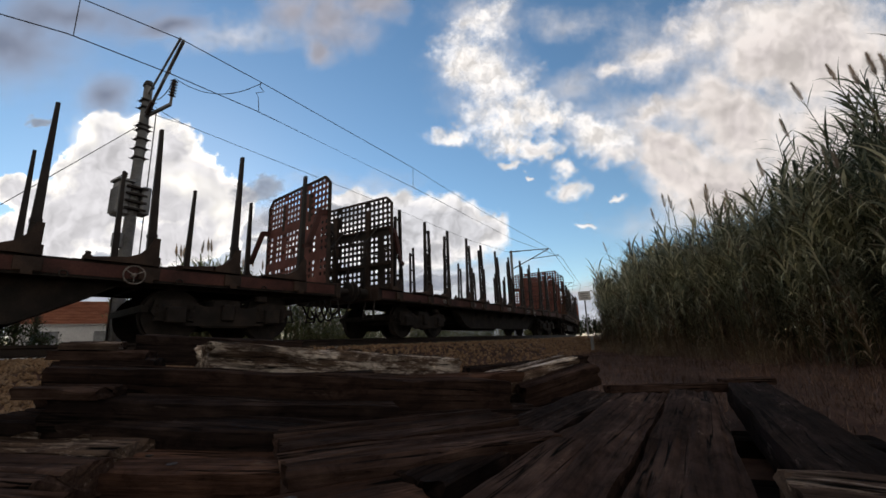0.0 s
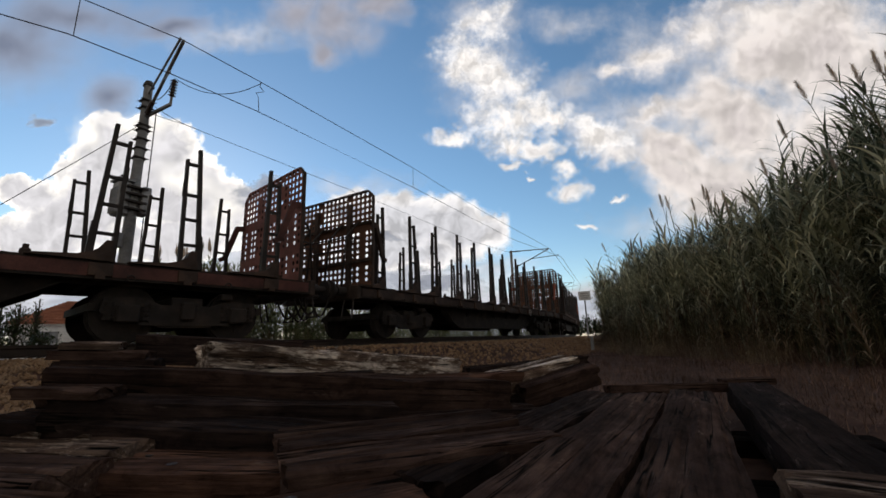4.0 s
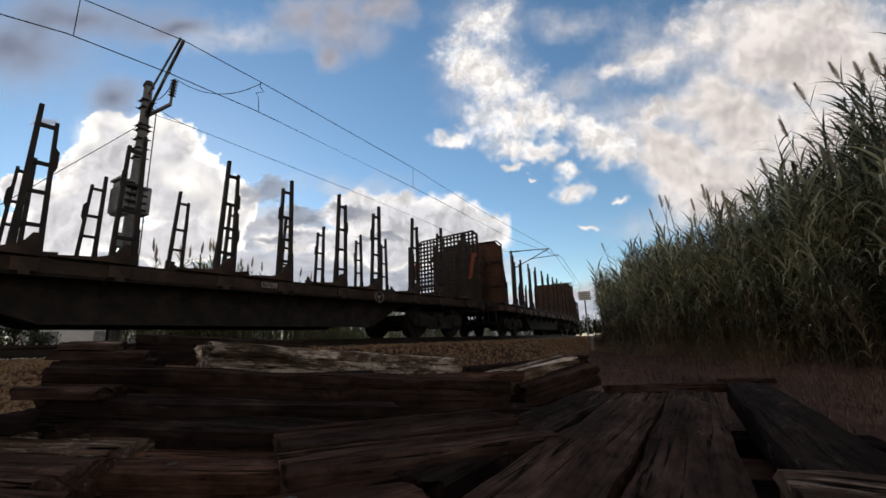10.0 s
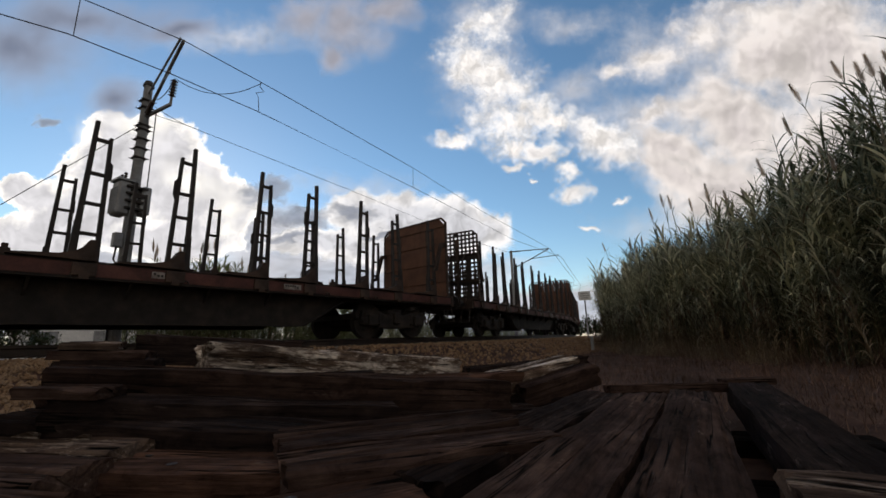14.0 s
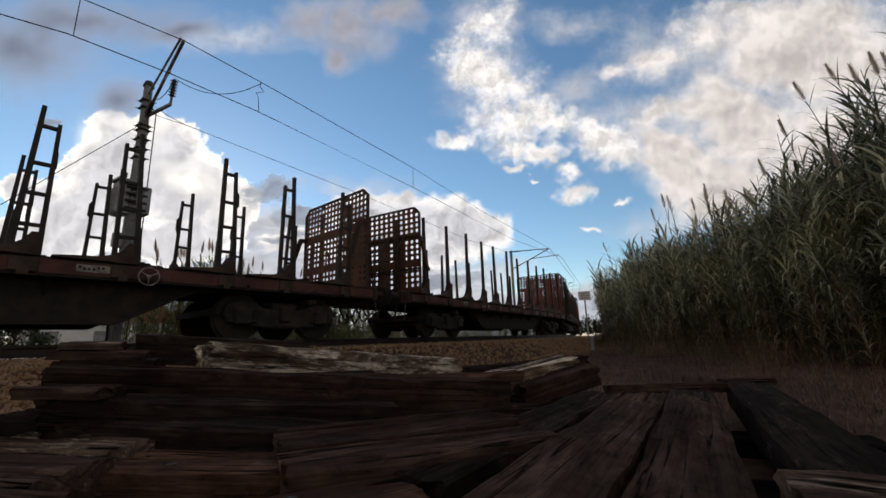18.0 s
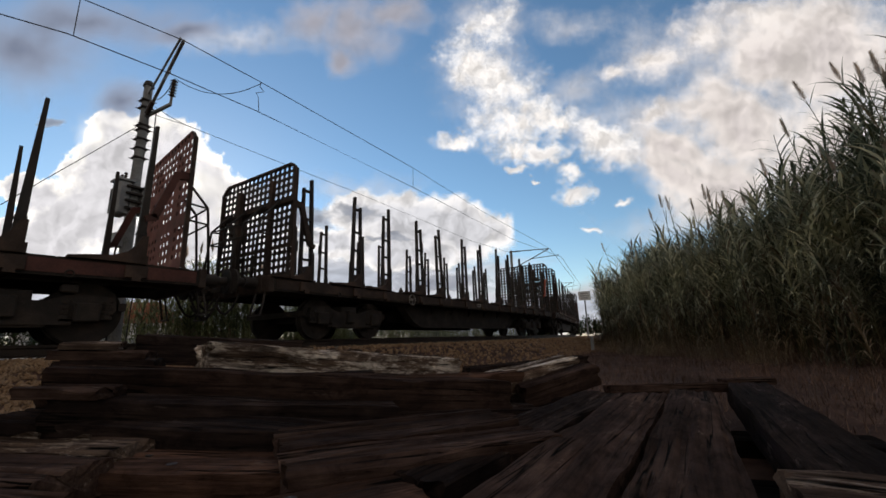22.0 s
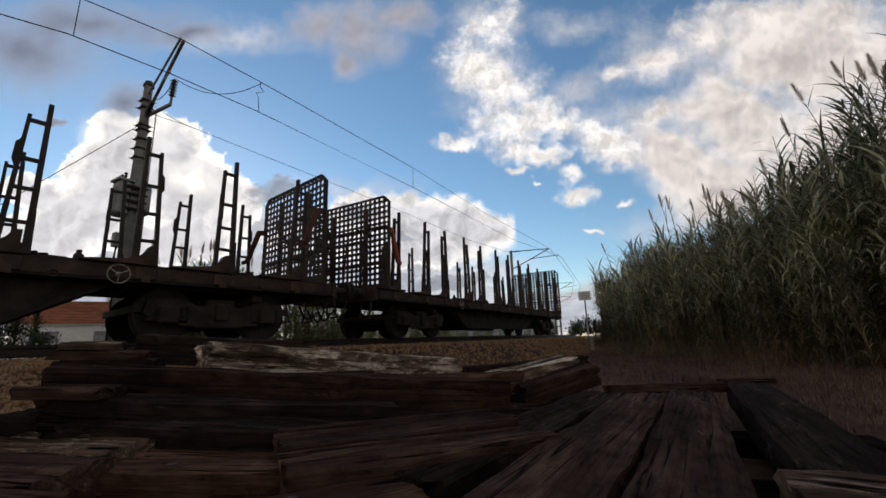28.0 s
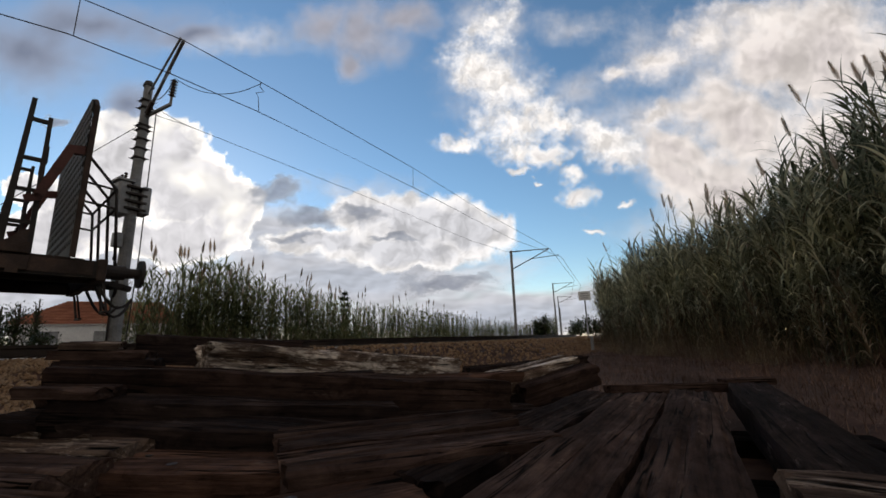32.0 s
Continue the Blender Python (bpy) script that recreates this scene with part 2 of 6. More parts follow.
def tube_path(bm, pts, r, seg=6):
    """One bent tube through the points."""
    pts = [Vector(p) for p in pts]
    rings = []
    for i, p in enumerate(pts):
        d = (pts[min(i + 1, len(pts) - 1)] - pts[max(i - 1, 0)]).normalized()
        q = d.to_track_quat("Z", "Y")
        rings.append([bm.verts.new(p + q @ Vector((r * math.cos(2 * math.pi * k / seg), r * math.sin(2 * math.pi * k / seg), 0))) for k in range(seg)])
    fs = []
    for r0, r1 in zip(rings, rings[1:]):
        a = min(range(seg), key=lambda s: (r1[s].co - r0[0].co).length)
        for k in range(seg):
            fs.append(bm.faces.new((r0[k], r0[(k + 1) % seg], r1[(k + 1 + a) % seg], r1[(k + a) % seg])))
    fs += [bm.faces.new(rings[0]), bm.faces.new(rings[-1][::-1])]
    bmesh.ops.recalc_face_normals(bm, faces=fs)
    return bm


def beam(bm, a, b, w, h, bevel=0.0):
    """A bar of section w x h from a to b, h kept upright."""
    a, b = Vector(a), Vector(b)
    d = b - a
    m = Matrix.Translation((a + b) / 2) @ d.to_track_quat("Y", "Z").to_matrix().to_4x4()
    box(bm, 0, 0, 0, w, d.length, h, bevel, m)
    return bm


# ---------------------------------------------------------------- the track's line
TRACK_X, HEAD, BEND_AT, EASE_AT, TIGHT, WIDE = -9.326, radians(-7.91), 0.8, 34.0, 92.5, 400.0
BEND = (TRACK_X - math.sin(HEAD) * BEND_AT, math.cos(HEAD) * BEND_AT)
HUB = (BEND[0] - TIGHT * math.cos(HEAD), BEND[1] - TIGHT * math.sin(HEAD))
TURNED = HEAD + (EASE_AT - BEND_AT) / TIGHT
HUB_FAR = (HUB[0] + (TIGHT - WIDE) * math.cos(TURNED), HUB[1] + (TIGHT - WIDE) * math.sin(TURNED))


def on_track(s, side=0.0, z=0.0):
    """Place and heading (degrees) s metres along the line: straight behind the eye, then a bend to the left that eases."""
    if s <= BEND_AT:
        return Vector((TRACK_X - math.sin(HEAD) * s + side * math.cos(HEAD), math.cos(HEAD) * s + side * math.sin(HEAD), z)), math.degrees(HEAD)
    if s <= EASE_AT:
        a, hub, r = HEAD + (s - BEND_AT) / TIGHT, HUB, TIGHT
    else:
        a, hub, r = TURNED + (s - EASE_AT) / WIDE, HUB_FAR, WIDE
    return Vector((hub[0] + (r + side) * math.cos(a), hub[1] + (r + side) * math.sin(a), z)), math.degrees(a)


def off_track(x, y):
    """Metres to the right of the track's middle."""
    if (y - BEND[1]) * math.cos(HEAD) - (x - BEND[0]) * math.sin(HEAD) <= 0:
        return (x - TRACK_X) * math.cos(HEAD) + y * math.sin(HEAD)
    if math.atan2(y - HUB[1], x - HUB[0]) <= TURNED:
        return math.hypot(x - HUB[0], y - HUB[1]) - TIGHT
    return math.hypot(x - HUB_FAR[0], y - HUB_FAR[1]) - WIDE


def sweep(bm, outline, stations):
    """Sweep a closed (side, z) outline along the track."""
    rings = []
    for s in stations:
        rings.append([bm.verts.new(on_track(s, a, b)[0]) for a, b in outline])
    n = len(outline)
    fs = []
    for r0, r1 in zip(rings, rings[1:]):
        for i in range(n):
            fs.append(bm.faces.new((r0[i], r0[(i + 1) % n], r1[(i + 1) % n], r1[i])))
    fs += [bm.faces.new(rings[0]), bm.faces.new(rings[-1][::-1])]
    bmesh.ops.recalc_face_normals(bm, faces=fs)
    return bm


STATIONS = [-60, -30, -12, -4] + [i * 2.0 for i in range(0, 12)] + [24 + i * 4 for i in range(0, 32)]
RAIL_OUT = [(-0.036, 0), (0.036, 0), (0.036, -0.04), (0.012, -0.055), (0.012, -0.14), (0.07, -0.16), (0.07, -0.172), (-0.07, -0.172), (-0.07, -0.16), (-0.012, -0.14), (-0.012, -0.055), (-0.036, -0.04)]
for side in (-0.87, 0.87):
    rail = part("rail", sweep(bmesh.new(), [(a + side, b) for a, b in RAIL_OUT], STATIONS), RAIL_STEEL)
    tagged(rail, "rusty brown steel rail on its sleepers", "rail", "rails of the track", "structure")

BANK_TOP = -0.2


def ground_z(x, y):
    """Height of the ground: the ballast bank beside the track, the trodden dirt, the reed bed."""
    side = off_track(x, y)
    n = 0.05 * noise.noise((x * 0.6, y * 0.6, 0)) + 0.12 * noise.noise((x * 0.13, y * 0.13, 3))
    low = -0.78 + n
    a = abs(side)
    if a < 2.0:
        return BANK_TOP - 0.02
    t = min(1.0, (a - 2.0) / 2.6)
    t = t * t * (3 - 2 * t)
    return (BANK_TOP - 0.02) * (1 - t) + low * t
# ---------------------------------------------------------------- clouds: thin glowing sheets far behind everything
KEYED = []
STAND = look(EYE, EYE + AIM, ROLL).to_3x3()
RIGHT, UPWARD = STAND.col[0].copy(), STAND.col[1].copy()
UNIT = 7.254


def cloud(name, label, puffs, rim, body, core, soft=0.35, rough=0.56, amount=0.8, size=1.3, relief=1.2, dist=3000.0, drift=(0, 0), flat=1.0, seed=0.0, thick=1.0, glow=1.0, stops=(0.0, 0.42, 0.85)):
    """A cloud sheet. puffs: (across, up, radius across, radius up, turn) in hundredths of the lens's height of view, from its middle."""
    m = bpy.data.materials.new(name)
    m.use_nodes = True
    n, l = m.node_tree.nodes, m.node_tree.links
    n.clear()
    k = dist / UNIT
    co = n.new("ShaderNodeTexCoord")
    mp = n.new("ShaderNodeMapping")
    mp.inputs["Scale"].default_value = (1 / k, 1 / k, 1 / k)
    l.new(co.outputs["Object"], mp.inputs[0])
    place = mp.outputs[0]
    def math_node(op, a, b=None, c=None):
        q = n.new("ShaderNodeMath")
        q.operation = op
        for s, v in zip(q.inputs, (a, b, c)):
            if v is None:
                continue
            if isinstance(v, (int, float)):
                s.default_value = v
            else:
                l.new(v, s)
        return q.outputs[0]
    def fbm(vec, scale, detail, offset):
        mm = n.new("ShaderNodeMapping")
        mm.inputs["Location"].default_value = offset
        mm.inputs["Scale"].default_value = (1.0, flat, 1.0)
        l.new(vec, mm.inputs[0])
        t = n.new("ShaderNodeTexNoise")
        t.inputs["Scale"].default_value, t.inputs["Detail"].default_value, t.inputs["Roughness"].default_value = scale, detail, rough
        l.new(mm.outputs[0], t.inputs["Vector"])
        return t
    warp = fbm(place, size * 0.8, 3, (seed + 7, 3, 0))
    sub = n.new("ShaderNodeVectorMath")
    sub.operation = "SUBTRACT"
    sub.inputs[1].default_value = (0.5, 0.5, 0.5)
    l.new(warp.outputs["Color"], sub.inputs[0])
    sc = n.new("ShaderNodeVectorMath")
    sc.operation = "MULTIPLY_ADD"
    sc.inputs[1].default_value = (0.7, 0.7, 0)
    l.new(sub.outputs[0], sc.inputs[0])
    l.new(place, sc.inputs[2])
    bent = sc.outputs[0]
    total = None
    for cx, cy, rx, ry, turn in puffs:
        e = n.new("ShaderNodeMapping")
        e.vector_type = "TEXTURE"
        e.inputs["Location"].default_value = (cx, cy, 0)
        e.inputs["Rotation"].default_value = (0, 0, radians(turn))
        e.inputs["Scale"].default_value = (rx, ry, 1)
        l.new(bent, e.inputs[0])
        ln = n.new("ShaderNodeVectorMath")
        ln.operation = "LENGTH"
        l.new(e.outputs[0], ln.inputs[0])
        val = math_node("SUBTRACT", 1.0, ln.outputs["Value"])
        total = val if total is None else math_node("SMOOTH_MAX", total, val, 0.25)
    total = math_node("MAXIMUM", total, -1.5)
    big = fbm(place, size, 9, (seed, 0, 0))
    low = fbm(bent, size * 0.8, 3.4, (seed, 0, 0))
    lit = fbm(bent, size * 0.8, 3.4, (seed + 0.1, -0.13, 0))
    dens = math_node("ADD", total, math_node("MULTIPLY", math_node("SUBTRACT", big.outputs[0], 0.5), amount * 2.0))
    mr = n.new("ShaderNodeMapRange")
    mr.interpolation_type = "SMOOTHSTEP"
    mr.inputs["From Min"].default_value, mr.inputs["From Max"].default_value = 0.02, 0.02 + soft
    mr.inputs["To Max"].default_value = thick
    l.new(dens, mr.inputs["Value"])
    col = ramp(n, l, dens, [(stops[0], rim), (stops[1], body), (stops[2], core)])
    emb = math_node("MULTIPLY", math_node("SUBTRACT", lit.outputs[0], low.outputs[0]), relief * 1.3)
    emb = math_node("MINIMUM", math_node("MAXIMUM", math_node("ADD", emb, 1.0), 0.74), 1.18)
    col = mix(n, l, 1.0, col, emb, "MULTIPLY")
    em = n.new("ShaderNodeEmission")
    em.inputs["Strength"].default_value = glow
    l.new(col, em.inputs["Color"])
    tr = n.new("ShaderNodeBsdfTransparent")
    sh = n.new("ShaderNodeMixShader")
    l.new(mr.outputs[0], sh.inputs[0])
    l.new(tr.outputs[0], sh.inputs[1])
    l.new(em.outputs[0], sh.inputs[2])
    out = n.new("ShaderNodeOutputMaterial")
    l.new(sh.outputs[0], out.inputs["Surface"])
    x0 = min(p[0] - max(p[2], p[3]) * 1.5 for p in puffs) - 0.6
    x1 = max(p[0] + max(p[2], p[3]) * 1.5 for p in puffs) + 0.6
    y0 = min(p[1] - min(p[2], p[3]) * 1.8 for p in puffs) - 0.6
    y1 = max(p[1] + min(p[2], p[3]) * 1.8 for p in puffs) + 0.6
    bm = bmesh.new()
    bm.faces.new([bm.verts.new((a * k, b * k, 0)) for a, b in ((x0, y0), (x1, y0), (x1, y1), (x0, y1))])
    ob = part(name, bm, m)
    tagged(ob, label, "cloud", "clouds in the sky", "structure")
    base = Matrix((RIGHT, UPWARD, -AIM)).transposed().to_4x4()
    start = EYE + AIM * dist
    end = start + (RIGHT * drift[0] + UPWARD * drift[1]) * k
    KEYED.append((ob, [(0.0, Matrix.Translation(start) @ base), (32.0, Matrix.Translation(end) @ base)]))
    return ob


def px(x, y, rx, ry, turn=0):
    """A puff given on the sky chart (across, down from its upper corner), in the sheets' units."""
    return ((x - 784) / 100, (441 - y) / 100, rx / 100, ry / 100, turn)


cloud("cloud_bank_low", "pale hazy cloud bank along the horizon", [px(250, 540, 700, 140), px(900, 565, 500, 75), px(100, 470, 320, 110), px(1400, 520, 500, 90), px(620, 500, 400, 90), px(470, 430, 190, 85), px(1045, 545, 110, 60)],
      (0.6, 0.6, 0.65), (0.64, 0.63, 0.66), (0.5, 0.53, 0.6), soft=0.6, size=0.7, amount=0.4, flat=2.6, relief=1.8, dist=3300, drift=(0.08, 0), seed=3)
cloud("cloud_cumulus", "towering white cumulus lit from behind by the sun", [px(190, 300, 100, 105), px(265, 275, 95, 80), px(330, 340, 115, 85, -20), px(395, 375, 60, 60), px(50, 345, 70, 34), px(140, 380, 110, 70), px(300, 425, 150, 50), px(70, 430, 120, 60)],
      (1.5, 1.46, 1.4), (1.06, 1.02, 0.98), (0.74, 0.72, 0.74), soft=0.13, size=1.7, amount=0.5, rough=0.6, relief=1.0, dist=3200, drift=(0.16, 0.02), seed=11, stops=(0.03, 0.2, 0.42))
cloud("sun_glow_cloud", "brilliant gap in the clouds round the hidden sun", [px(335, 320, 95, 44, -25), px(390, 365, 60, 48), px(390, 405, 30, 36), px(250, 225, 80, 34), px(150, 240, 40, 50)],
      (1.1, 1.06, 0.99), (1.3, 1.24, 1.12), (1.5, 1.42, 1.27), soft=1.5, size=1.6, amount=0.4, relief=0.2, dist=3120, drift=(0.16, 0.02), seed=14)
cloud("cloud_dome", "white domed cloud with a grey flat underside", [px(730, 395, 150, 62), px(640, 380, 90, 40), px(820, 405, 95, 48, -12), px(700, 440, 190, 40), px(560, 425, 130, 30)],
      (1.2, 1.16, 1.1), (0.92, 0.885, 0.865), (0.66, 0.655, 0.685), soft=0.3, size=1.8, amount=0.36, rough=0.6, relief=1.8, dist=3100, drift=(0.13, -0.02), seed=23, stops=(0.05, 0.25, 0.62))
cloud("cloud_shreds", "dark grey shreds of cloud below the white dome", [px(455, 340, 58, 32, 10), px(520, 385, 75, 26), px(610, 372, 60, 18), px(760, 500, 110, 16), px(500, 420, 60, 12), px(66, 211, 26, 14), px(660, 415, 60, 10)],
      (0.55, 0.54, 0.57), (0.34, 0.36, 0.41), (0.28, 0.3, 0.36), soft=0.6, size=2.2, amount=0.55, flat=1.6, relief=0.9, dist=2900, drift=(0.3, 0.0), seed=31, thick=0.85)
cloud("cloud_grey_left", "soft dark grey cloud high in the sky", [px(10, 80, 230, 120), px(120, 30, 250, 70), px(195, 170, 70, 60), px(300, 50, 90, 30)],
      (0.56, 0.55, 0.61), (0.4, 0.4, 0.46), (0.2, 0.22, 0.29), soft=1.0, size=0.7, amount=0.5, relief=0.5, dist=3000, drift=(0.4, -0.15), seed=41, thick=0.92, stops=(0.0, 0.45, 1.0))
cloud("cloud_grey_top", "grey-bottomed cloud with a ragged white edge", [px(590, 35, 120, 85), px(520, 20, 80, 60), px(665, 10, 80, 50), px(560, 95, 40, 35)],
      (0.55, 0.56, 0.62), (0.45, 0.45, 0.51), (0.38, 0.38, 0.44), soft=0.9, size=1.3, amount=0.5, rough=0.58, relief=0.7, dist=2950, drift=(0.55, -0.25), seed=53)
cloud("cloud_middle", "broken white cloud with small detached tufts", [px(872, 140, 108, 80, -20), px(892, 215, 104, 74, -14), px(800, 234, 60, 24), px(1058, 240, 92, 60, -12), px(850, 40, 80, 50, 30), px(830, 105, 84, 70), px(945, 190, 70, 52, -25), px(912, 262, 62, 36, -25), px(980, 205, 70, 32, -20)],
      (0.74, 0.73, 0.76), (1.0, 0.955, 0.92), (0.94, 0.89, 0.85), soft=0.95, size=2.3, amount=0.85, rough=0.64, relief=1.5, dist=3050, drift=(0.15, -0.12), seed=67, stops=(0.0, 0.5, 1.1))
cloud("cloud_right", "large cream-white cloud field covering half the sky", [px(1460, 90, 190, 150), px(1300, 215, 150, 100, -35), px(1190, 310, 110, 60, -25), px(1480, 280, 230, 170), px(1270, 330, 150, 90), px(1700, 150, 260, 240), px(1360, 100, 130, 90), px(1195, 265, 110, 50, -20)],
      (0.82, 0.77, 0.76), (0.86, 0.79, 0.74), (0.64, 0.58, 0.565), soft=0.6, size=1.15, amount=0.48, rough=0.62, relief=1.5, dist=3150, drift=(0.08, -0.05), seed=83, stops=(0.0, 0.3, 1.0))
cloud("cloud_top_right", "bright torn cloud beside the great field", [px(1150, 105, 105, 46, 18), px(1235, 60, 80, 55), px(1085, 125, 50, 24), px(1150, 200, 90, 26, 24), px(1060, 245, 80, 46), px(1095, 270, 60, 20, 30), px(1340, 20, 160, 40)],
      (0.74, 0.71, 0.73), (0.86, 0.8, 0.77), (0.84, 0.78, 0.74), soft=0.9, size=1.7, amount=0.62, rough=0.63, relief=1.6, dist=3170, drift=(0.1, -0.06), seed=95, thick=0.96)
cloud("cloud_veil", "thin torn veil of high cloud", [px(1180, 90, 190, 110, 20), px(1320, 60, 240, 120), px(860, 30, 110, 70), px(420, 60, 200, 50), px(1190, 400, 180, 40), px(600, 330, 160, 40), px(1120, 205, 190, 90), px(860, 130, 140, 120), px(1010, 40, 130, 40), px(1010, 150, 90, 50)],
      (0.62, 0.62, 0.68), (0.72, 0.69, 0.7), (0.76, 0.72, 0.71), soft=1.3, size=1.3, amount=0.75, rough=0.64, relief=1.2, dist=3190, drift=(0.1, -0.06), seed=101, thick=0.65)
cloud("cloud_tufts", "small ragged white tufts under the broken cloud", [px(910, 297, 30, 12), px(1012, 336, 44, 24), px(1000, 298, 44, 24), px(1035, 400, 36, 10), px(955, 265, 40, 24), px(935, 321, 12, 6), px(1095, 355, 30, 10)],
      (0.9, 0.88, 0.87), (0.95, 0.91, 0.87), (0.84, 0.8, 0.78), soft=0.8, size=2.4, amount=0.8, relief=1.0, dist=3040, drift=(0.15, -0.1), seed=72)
def ground_sheet():
    bm = bmesh.new()
    def axis(lo, hi, fine_lo, fine_hi, step):
        v = [fine_lo + i * step for i in range(int((fine_hi - fine_lo) / step) + 1)]
        a, d = fine_lo, step
        while a > lo:
            d *= 1.5
            a -= d
            v.insert(0, a)
        a, d = v[-1], step
        while a < hi:
            d *= 1.5
            a += d
            v.append(a)
        return v
    xs, ys = axis(-2500, 2500, -14, 8, 0.4), axis(-2500, 2500, -3, 30, 0.4)
    grid = [[bm.verts.new((x, y, ground_z(x, y))) for y in ys] for x in xs]
    for i in range(len(xs) - 1):
        for j in range(len(ys) - 1):
            bm.faces.new((grid[i][j], grid[i + 1][j], grid[i + 1][j + 1], grid[i][j + 1]))
    ob = part("ground", bm, SOIL, smooth=True)
    return tagged(ob, "dry brown earth with stones and dead grass", "ground", kind="structure")


ground_sheet()
# ---------------------------------------------------------------- the train
PITCH_M, GAP, LIFT = 18.0, 2.15, 0.07
HALF = (PITCH_M - GAP) / 2
BOGIE_AT = 6.14
DECK = 1.23
KNOTS = [(0, 6.34), (2, -3.00), (5, -17.05), (8, -31.38), (11, -45.92), (14, -61.08), (17, -77.04), (20, -93.50), (23, -110.12), (26, -126.79), (29, -143.27), (32, -159.98)]


def travel(t):
    """Metres along the line of the train's mark at t seconds (cubic through the knots)."""
    k = KNOTS
    i = max(j for j in range(len(k) - 1) if k[j][0] <= t + 1e-9)
    def slope(j):
        a, b = max(j - 1, 0), min(j + 1, len(k) - 1)
        return (k[b][1] - k[a][1]) / (k[b][0] - k[a][0])
    h = k[i + 1][0] - k[i][0]
    u = (t - k[i][0]) / h
    m0, m1 = slope(i) * h, slope(i + 1) * h
    return (2 * u**3 - 3 * u * u + 1) * k[i][1] + (u**3 - 2 * u * u + u) * m0 + (3 * u * u - 2 * u**3) * k[i + 1][1] + (u**3 - u * u) * m1


def mesh_of(bm, name, mat, smooth=False):
    me = bpy.data.meshes.new(name)
    bm.to_mesh(me)
    bm.free()
    me.materials.append(mat)
    if smooth:
        for p in me.polygons:
            p.use_smooth = True
    return me


def perforated(width, height, cols, rows, blank, corner):
    """An end-wall plate: a grid of cells with an eight-sided hole each, except where blank(c, r); corner cells cut by 'corner' metres."""
    bm = bmesh.new()
    t = 0.012
    cw, ch = width / cols, height / rows
    rad = 0.34 * min(cw, ch)
    cache = {}
    def v(x, z, y):
        k = (round(x, 4), round(z, 4), round(y, 4))
        if k not in cache:
            cache[k] = bm.verts.new((x, y, z))
        return cache[k]
    def cut(x, z):
        """Pull the outline in at the upper corners."""
        ex, ez = width / 2 - abs(x), height - z
        if ex + ez < corner:
            d = (corner - ex - ez) / 2
            x -= math.copysign(d, x)
            z -= d
        return x, z
    dirs = [(1, 0), (1, 1), (0, 1), (-1, 1), (-1, 0), (-1, -1), (0, -1), (1, -1)]
    for c in range(cols):
        for r in range(rows):
            cx, cz = -width / 2 + (c + 0.5) * cw, (r + 0.5) * ch
            ring = [cut(cx + dx * cw / 2, cz + dz * ch / 2) for dx, dz in dirs]
            solid = blank(c, r)
            for y in (-t / 2, t / 2):
                if solid:
                    f = [v(x, z, y) for x, z in ring]
                    g = []
                    for p in f:
                        if p not in g:
                            g.append(p)
                    if len(g) > 2:
                        bm.faces.new(g)
                    continue
                hole = [(cx + rad * math.cos(i * math.pi / 4), cz + rad * math.sin(i * math.pi / 4)) for i in range(8)]
                for i in range(8):
                    j = (i + 1) % 8
                    bm.faces.new((v(*ring[i], y), v(*ring[j], y), v(*hole[j], y), v(*hole[i], y)))
            if not solid:
                for i in range(8):
                    j = (i + 1) % 8
                    bm.faces.new((v(*hole[i], -t / 2), v(*hole[j], -t / 2), v(*hole[j], t / 2), v(*hole[i], t / 2)))
    return bm


PW, PH = 2.84, 2.6


def blank_edge(c, r, cols, rows):
    return (c in (0, cols - 1)) and r >= rows - 1


def uniform_plate():
    return perforated(PW, PH, 17, 17, lambda c, r: blank_edge(c, r, 17, 17) or r == 0 or (r == 11 and c % 9 == 4), 0.16)


def grouped_plate():
    def blank(c, r):
        return blank_edge(c, r, 18, 17) or c in (5, 12) and r % 3 or r in (4, 10) or r == 0 or c in (2, 15) and r < 10
    return perforated(PW, PH, 18, 17, blank, 0.2)


def banded_plate():
    return perforated(PW, PH, 15, 16, lambda c, r: blank_edge(c, r, 15, 16) or r in (0, 5, 10) or c in (3, 7, 11) and r < 10, 0.2)


def solid_plate():
    return perforated(PW, PH, 6, 6, lambda c, r: True, 0.3)


RIBS = [mesh_of(box(bmesh.new(), 0, -0.02, z, PW - 0.12, 0.03, 0.05), "rib", RUST_BROWN) for z in (0.5, 1.1, 1.75, 2.3)]
RIBS += [mesh_of(box(bmesh.new(), x, 0.022, PH / 2 - 0.1, 0.08, 0.03, PH - 0.3), "rib", RUST_BROWN) for x in (-0.9, 0.0, 0.9)]


PLATES = {}
for kind, maker in (("uniform", uniform_plate), ("grouped", grouped_plate), ("banded", banded_plate), ("solid", solid_plate)):
    for tone, mat in (("red", PLATE_RED), ("brown", RUST_BROWN), ("dark", STEEL_DARK)):
        PLATES[kind, tone] = mesh_of(maker(), "end_plate", mat)


